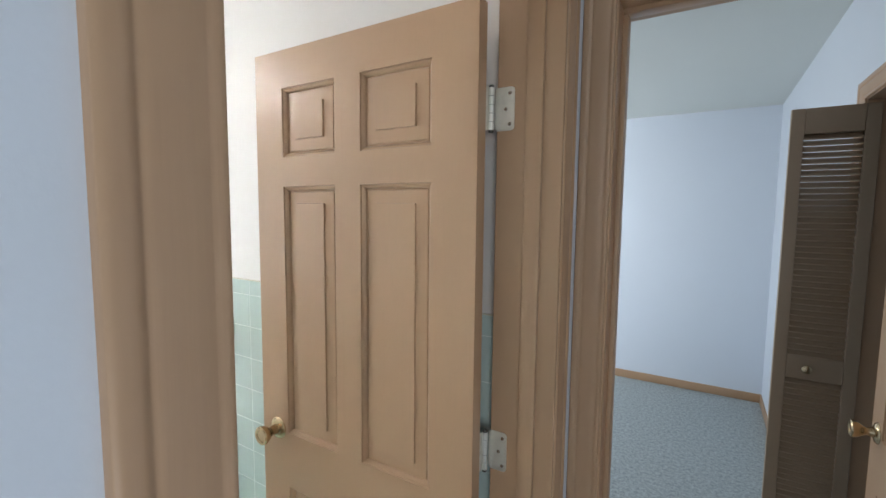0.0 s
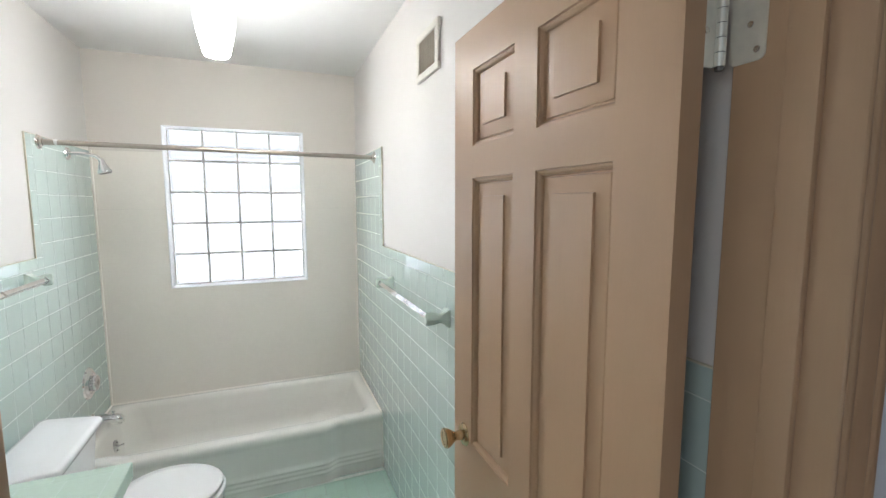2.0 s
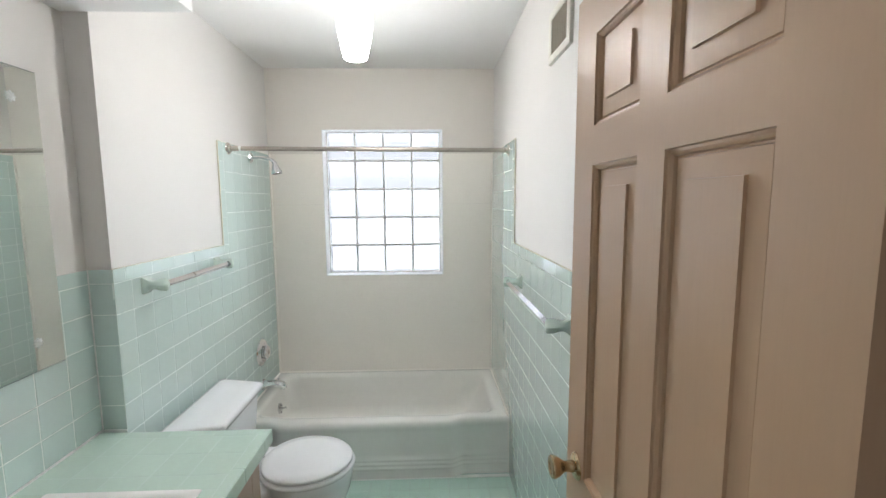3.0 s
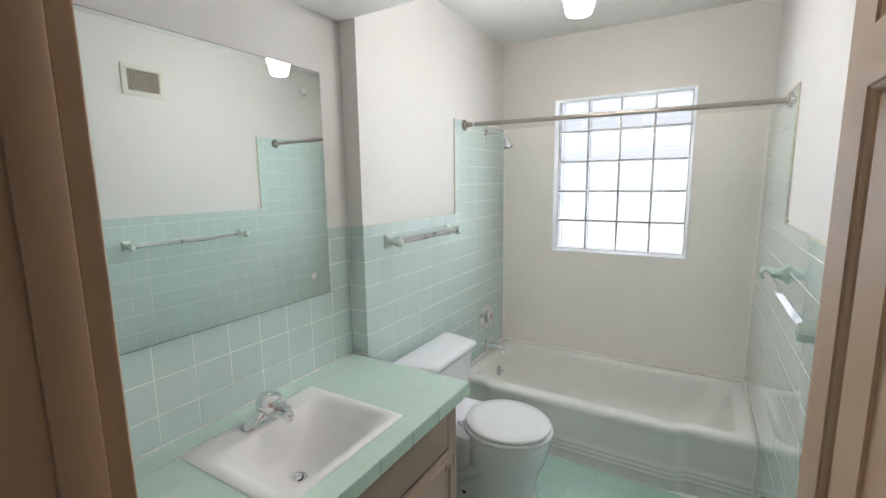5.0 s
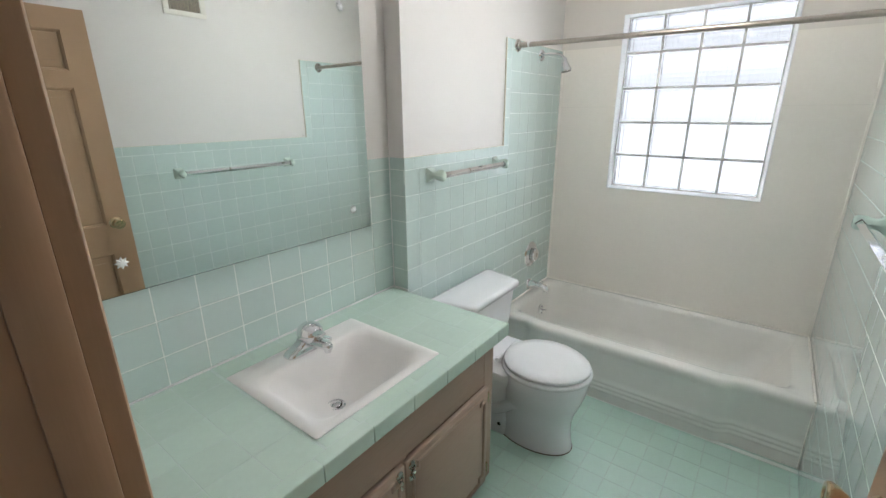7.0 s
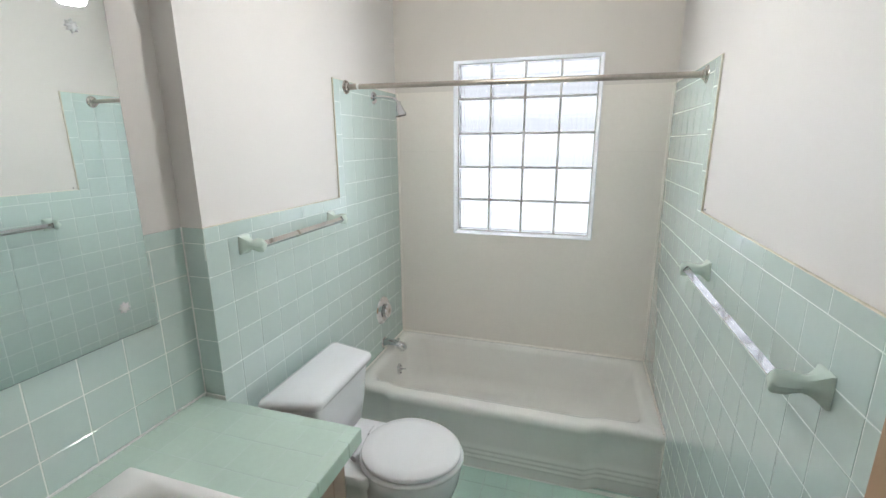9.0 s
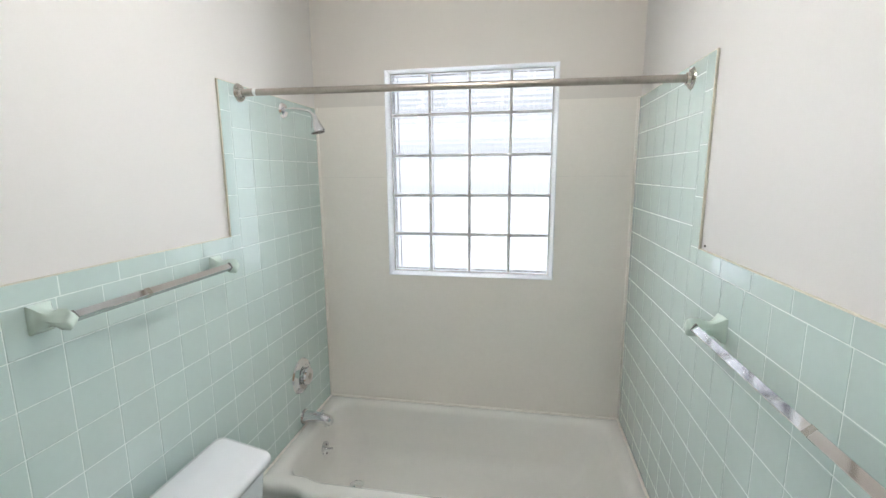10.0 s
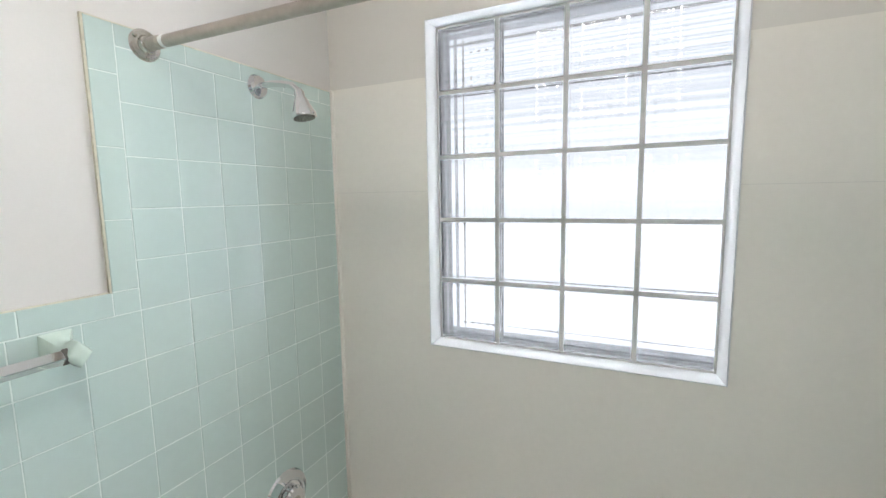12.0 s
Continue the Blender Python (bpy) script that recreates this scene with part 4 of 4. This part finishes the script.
def cabinet_door(x0, x1, pull_x, hinge_x):
    z0, z1, y = 0.105, 0.548, KY + 0.0005
    d = part("cabinet_door", slab(x0, x1, y, y + 0.017, z0, z1, 0.004, 2), CABINET, cab)
    prof = ((0.0, 0.0), (0.002, 0.005), (0.006, 0.007), (0.011, 0.005), (0.013, 0.0))
    loops = []
    for i, h in prof:
        c, n = 0.022 + i, 0.024
        u0, u1, w0, w1, yy = x0 + c, x1 - c, z0 + c, z1 - c, y + 0.0165 + h
        loops.append([(u0 + n, yy, w0), (u1 - n, yy, w0), (u1 - n, yy, w0 + n), (u1, yy, w0 + n), (u1, yy, w1 - n), (u1 - n, yy, w1 - n), (u1 - n, yy, w1), (u0 + n, yy, w1), (u0 + n, yy, w1 - n), (u0, yy, w1 - n), (u0, yy, w0 + n), (u0 + n, yy, w0 + n)])
    part("moulding", rings(bmesh.new(), loops), CABINET, d, sharp=20)
    pz = 0.505
    p = part("pull", lathe([(0.0, 0.006), (0.010, 0.005), (0.014, 0.002), (0.014, 0.0)], Matrix.Translation((pull_x, y + 0.017, pz + 0.022)) @ my, 18), NICKEL, d, "ornate tarnished drop pull")
    part("backplate", lathe([(0.0, 0.004), (0.008, 0.004), (0.012, 0.0)], Matrix.Translation((pull_x, y + 0.017, pz - 0.022)) @ my @ Matrix.Diagonal((1, 1.6, 1, 1)), 18), NICKEL, p)
    for s in (-1, 1):
        pts = [(pull_x + s * (0.002 + 0.0085 * math.sin(k * 0.75) * (1 - k * 0.05)), y + 0.021 + 0.0006 * k, pz + 0.026 - 0.0058 * k) for k in range(10)]
        part("scroll", tube(pts, [0.0022 + 0.0008 * math.sin(k) for k in range(10)], 8), NICKEL, p, sharp=60)
    part("boss", lathe([(0.0, 0.013), (0.005, 0.012), (0.007, 0.008), (0.005, 0.0)], Matrix.Translation((pull_x, y + 0.018, pz)) @ my, 14), NICKEL, p)
    for hz in (0.50, 0.17):
        part("door_hinge", tube([(hinge_x, y + 0.012, hz - 0.02), (hinge_x, y + 0.012, hz + 0.02)], 0.006, 12), BRASS, d)


cabinet_door(-1.505, -1.040, -1.064, -1.509)
cabinet_door(-1.034, -0.565, -1.010, -0.561)

# ---- mirror ----
mir = thing("mirror", (-1.02, VY, 1.083), "frameless wall mirror held by clear rosette clips", "mirror")
EDGE = 0.0018
MX0, MX1, MZ0, MZ1, MY = -1.502, -0.545, 1.083, 1.962, VY + 0.010
part("glass", slab(MX0, MX1, VY + 0.002, MY, MZ0, MZ1), MIRROR, mir)
part("edge", slab(MX0 - EDGE, MX1 + EDGE, VY + 0.001, MY - 0.002, MZ0 - EDGE, MZ1 + EDGE), DARK, mir, "dark worn silvering at the mirror edge")
for x in (MX0 + 0.088, MX1 - 0.088):
    for z in (MZ0 + 0.083, MZ1 - 0.085):
        bm = bmesh.new()
        ring = []
        for h, sc in ((0.0005, 1.0), (0.004, 0.9), (0.008, 0.35)):
            ring.append([(x + sc * (0.017 if k % 2 == 0 else 0.010) * math.cos(math.pi * k / 8), MY + h, z + sc * (0.017 if k % 2 == 0 else 0.010) * math.sin(math.pi * k / 8)) for k in range(16)])
        part("rosette_clip", rings(bm, ring, True, True, True), CRYSTAL, mir, "clear star shaped clip", sharp=15)

# ---- pendant and vent ----
LX, LYY = -2.035, 0.249
pend = thing("pendant_light", (LX, LYY, 2.145), "lit white opal glass pendant lamp with brass fitting", "pendant lamp")
mt = Matrix.Translation((LX, LYY, 0))
part("canopy", lathe([(0.0, 2.445), (0.03, 2.446), (0.052, 2.458), (0.058, 2.4695)], mt), BRASS, pend)
part("stem", lathe([(0.0, 2.446), (0.007, 2.446), (0.007, 2.42), (0.0, 2.42)], mt, 14), BRASS, pend)
part("fitter", lathe([(0.0, 2.425), (0.021, 2.423), (0.031, 2.407), (0.032, 2.392), (0.0, 2.391)], mt), BRASS, pend)
part("shade", lathe([(0.0, 2.168), (0.030, 2.168), (0.044, 2.171), (0.049, 2.178), (0.057, 2.214), (0.069, 2.265), (0.0765, 2.306), (0.078, 2.331), (0.074, 2.356), (0.061, 2.378), (0.042, 2.389), (0.032, 2.393)], mt, 40), OPAL, pend, sharp=60)

vent = thing("wall_vent", (-1.655, RY, 2.15), "cream metal wall vent with an aged grille", "vent")
VX0, VX1, VZ0, VZ1 = -1.775, -1.535, 2.068, 2.245
yw = RY + 0.008
for a, c, e, f in ((VX0, VX1, VZ0, VZ0 + 0.028), (VX0, VX1, VZ1 - 0.028, VZ1), (VX0, VX0 + 0.032, VZ0 + 0.0283, VZ1 - 0.0283), (VX1 - 0.032, VX1, VZ0 + 0.0283, VZ1 - 0.0283)):
    part("frame", slab(a, c, yw - 0.014, yw, e, f, 0.003, 2), VENTWHITE, vent)
part("backing", slab(VX0 + 0.03, VX1 - 0.03, yw - 0.003, yw - 0.0005, VZ0 + 0.026, VZ1 - 0.026), DARK, vent)
n = 17
for k in range(n):
    z = VZ0 + 0.032 + (VZ1 - VZ0 - 0.064) * k / (n - 1)
    part("slat", slab(VX0 + 0.031, VX1 - 0.031, yw - 0.011, yw - 0.006, z - 0.0018, z + 0.0018), GRILLE, vent)
for k in range(9):
    x = VX0 + 0.04 + (VX1 - VX0 - 0.08) * k / 8
    part("bar", slab(x - 0.0015, x + 0.0015, yw - 0.012, yw - 0.0105, VZ0 + 0.029, VZ1 - 0.029), GRILLE, vent)

# ---- tiles ----
tile_meshes = {}


def tile_mesh(w, h, material, t=0.0072, c=0.0009):
    key = (round(w, 4), round(h, 4), material.name)
    if key not in tile_meshes:
        bm = bmesh.new()
        a, b2 = w / 2, h / 2
        rows = [[(-a, -b2, z), (a, -b2, z), (a, b2, z), (-a, b2, z)] for z in (-t, -c)] + [[(-a + c, -b2 + c, 0), (a - c, -b2 + c, 0), (a - c, b2 - c, 0), (-a + c, b2 - c, 0)]]
        rings(bm, rows, True, False, True)
        tile_meshes[key] = mesh_of("tile", bm, material, 15)
    return tile_meshes[key]


AXES = {"+y": Matrix(((-1, 0, 0), (0, 0, 1), (0, 1, 0))), "-y": Matrix(((1, 0, 0), (0, 0, -1), (0, 1, 0))), "+x": Matrix(((0, 0, 1), (1, 0, 0), (0, 1, 0))), "+z": Matrix.Identity(3)}
rng = random.Random(5)


def tiles(parent, facing, at, a0, a1, b0, b1, ao, pa, bo, pb, material=None, gap=0.0021, half=0.0):
    """Lays tiles over a rectangle (a along the wall, b up it), cut at its borders; joints pass through ao and bo."""
    material = material or TILE
    base = Vector((0, 0, 0))
    up = parent
    while up is not None:
        base += Vector(up.location)
        up = up.parent
    for j in range(math.floor((b0 - bo) / pb + 1e-6), math.ceil((b1 - bo) / pb - 1e-6)):
        shift = half * pa if j % 2 else 0
        for i in range(math.floor((a0 - ao - shift) / pa + 1e-6), math.ceil((a1 - ao - shift) / pa - 1e-6)):
            u0, u1 = max(a0, ao + shift + i * pa), min(a1, ao + shift + (i + 1) * pa)
            v0, v1 = max(b0, bo + j * pb), min(b1, bo + (j + 1) * pb)
            if u1 - u0 < 0.008 or v1 - v0 < 0.008:
                continue
            ob = new("tile", tile_mesh(u1 - u0 - gap, v1 - v0 - gap, material))
            ob.parent = parent
            u, v = (u0 + u1) / 2, (v0 + v1) / 2
            p = {"y": (u, at, v), "x": (at, u, v), "z": (u, v, at)}[facing[1]]
            tilt = Euler((rng.gauss(0, 0.0014), rng.gauss(0, 0.0014), 0)).to_matrix()
            ob.matrix_local = Matrix.Translation(Vector(p) - base) @ (AXES[facing] @ tilt).to_4x4()


def tub_side(wall, facing, y, s, edge, end, xo):
    """Wainscot and tall tub-end tiling of one side wall: grout bed, field, caps and edge trim."""
    g0, g1 = sorted((y - s * 0.0077, y - s * 0.0007))
    bm = slab(WX + 0.007, edge - 0.002, g0, g1, 0.30, 1.892)
    box(bm, edge - 0.002, end, g0, g1, 0, 1.347)
    box(bm, xo - 0.1125, edge - 0.002, g0, g1, 0, 0.2995)
    part("grout", bm, TUB_GROUT, wall)
    q0, q1 = sorted((y - s * 0.0078, y - s * 0.001))
    bm = slab(edge - 0.0015, edge + 0.004, q0, q1, 1.3475, 1.897, 0.001, 1)
    box(bm, edge + 0.0045, end, q0, q1, 1.3475, 1.3515, 0.001, 1)
    box(bm, WX + 0.007, edge - 0.002, q0, q1, 1.8925, 1.897, 0.001, 1)
    part("caulk", bm, CAULK, wall, "old yellowed caulk along the tile edge")
    tiles(wall, facing, y, WX + 0.012, xo, 0.335, 1.85, xo, 0.1125, 1.30, 0.11)
    tiles(wall, facing, y, WX + 0.012, xo, 1.85, 1.895, xo, 0.153, 1.85, 0.045)
    tiles(wall, facing, y, xo, edge, 1.30, 1.895, xo, 0.055, 1.35, 0.148)
    tiles(wall, facing, y, xo - 0.1125, xo, 0.0, 0.335, xo, 0.1125, 1.30, 0.11)
    tiles(wall, facing, y, xo, end, 0.0, 1.30, xo, 0.1125, 1.30, 0.11)
    tiles(wall, facing, y, edge, end, 1.30, 1.35, edge, 0.153, 1.30, 0.05)


tub_side(wall_left, "+y", LY, 1, -2.463, RX, -2.516)
tub_side(wall_right, "-y", RY, -1, -2.413, FX - 0.014, -2.468)

part("grout", slab(RX - 0.0, FX - 0.001, VY - 0.0058, VY - 0.0007, CT - 0.03, 1.347), GROUT, wall_vanity)
tiles(wall_vanity, "+y", VY, RX, FX - 0.001, CT + 0.002, 1.085, -0.682, 0.1195, 0.865, 0.11, gap=0.0031)
tiles(wall_vanity, "+y", VY, RX, MX0 + 0.06, 1.085, 1.30, -0.682, 0.1195, 0.865, 0.11, gap=0.0031)
tiles(wall_vanity, "+y", VY, RX, MX0 + 0.06, 1.30, 1.35, RX, 0.153, 1.30, 0.05)
part("cove_bead", slab(RX, FX - 0.001, VY - 0.001, VY + 0.006, CT - 0.002, CT + 0.006, 0.002, 2), CAULKW, wall_vanity, "white caulk line along the counter")
part("corner_bead", slab(RX - 0.001, RX + 0.004, VY - 0.001, VY + 0.004, CT + 0.006, 1.35, 0.0015, 1), CAULKW, wall_vanity, "white caulk in the tile corner")
part("foot_bead", slab(RX - 0.001, RX + 0.005, VY + 0.006, LY, CT - 0.002, CT + 0.005, 0.002, 2), CAULKW, wall_return, "white caulk line along the counter")
part("grout", slab(RX - 0.0055, RX - 0.0007, VY - 0.0013, LY - 0.0078, CT - 0.03, 1.347), GROUT, wall_return)
tiles(wall_return, "+x", RX, VY + 0.001, LY, CT + 0.002, 1.30, LY, 0.3, 1.30, 0.11)
tiles(wall_return, "+x", RX, VY + 0.001, LY, 1.30, 1.35, LY, 0.3, 1.30, 0.05)

E1 = CY1 - 0.040
for a0, a1, b0, b1 in ((CX1 + 0.04, SX0, VY + 0.004, E1), (SX1, FX - 0.001, VY + 0.004, E1), (SX0, SX1, VY + 0.004, SY0), (SX0, SX1, SY1, E1)):
    tiles(counter, "+z", CT, a0, a1, b0, b1, -0.79, 0.1145, E1, 0.1145, COUNTER_TILE, 0.0012)
tiles(counter, "+z", CT, CX1, FX - 0.001, E1, CY1, -0.756, 0.158, E1, 0.05, COUNTER_TILE, 0.0014)
tiles(counter, "+z", CT, CX1, CX1 + 0.04, VY + 0.004, E1, CX1, 0.06, E1, 0.1525, COUNTER_TILE, 0.0014)
tiles(counter, "+y", CY1, CX1, FX - 0.001, CT - 0.05, CT - 0.001, -0.756, 0.158, CT - 0.05, 0.06, COUNTER_TILE, 0.0022)

P = 0.1085
tiles(bath_floor, "+z", 0.0, TUBX + 0.005, KX, LY, RY, -2.02, P, 0.32, P, FLOOR_TILE, 0.002)
tiles(bath_floor, "+z", 0.0, KX, FX + 0.02, -0.13, RY, -2.02, P, 0.32, P, FLOOR_TILE, 0.002)

sc = thing("wall_screw", (-2.385, RY + 0.007, 1.362), "small dark screw head in the painted wall", "screw")
part("screw_head", lathe([(0.0, 0.003), (0.003, 0.002), (0.004, -0.001)], Matrix.Translation((-2.385, RY + 0.008, 1.362)) @ Euler((radians(90), 0, 0)).to_matrix().to_4x4(), 12), DARK, sc)
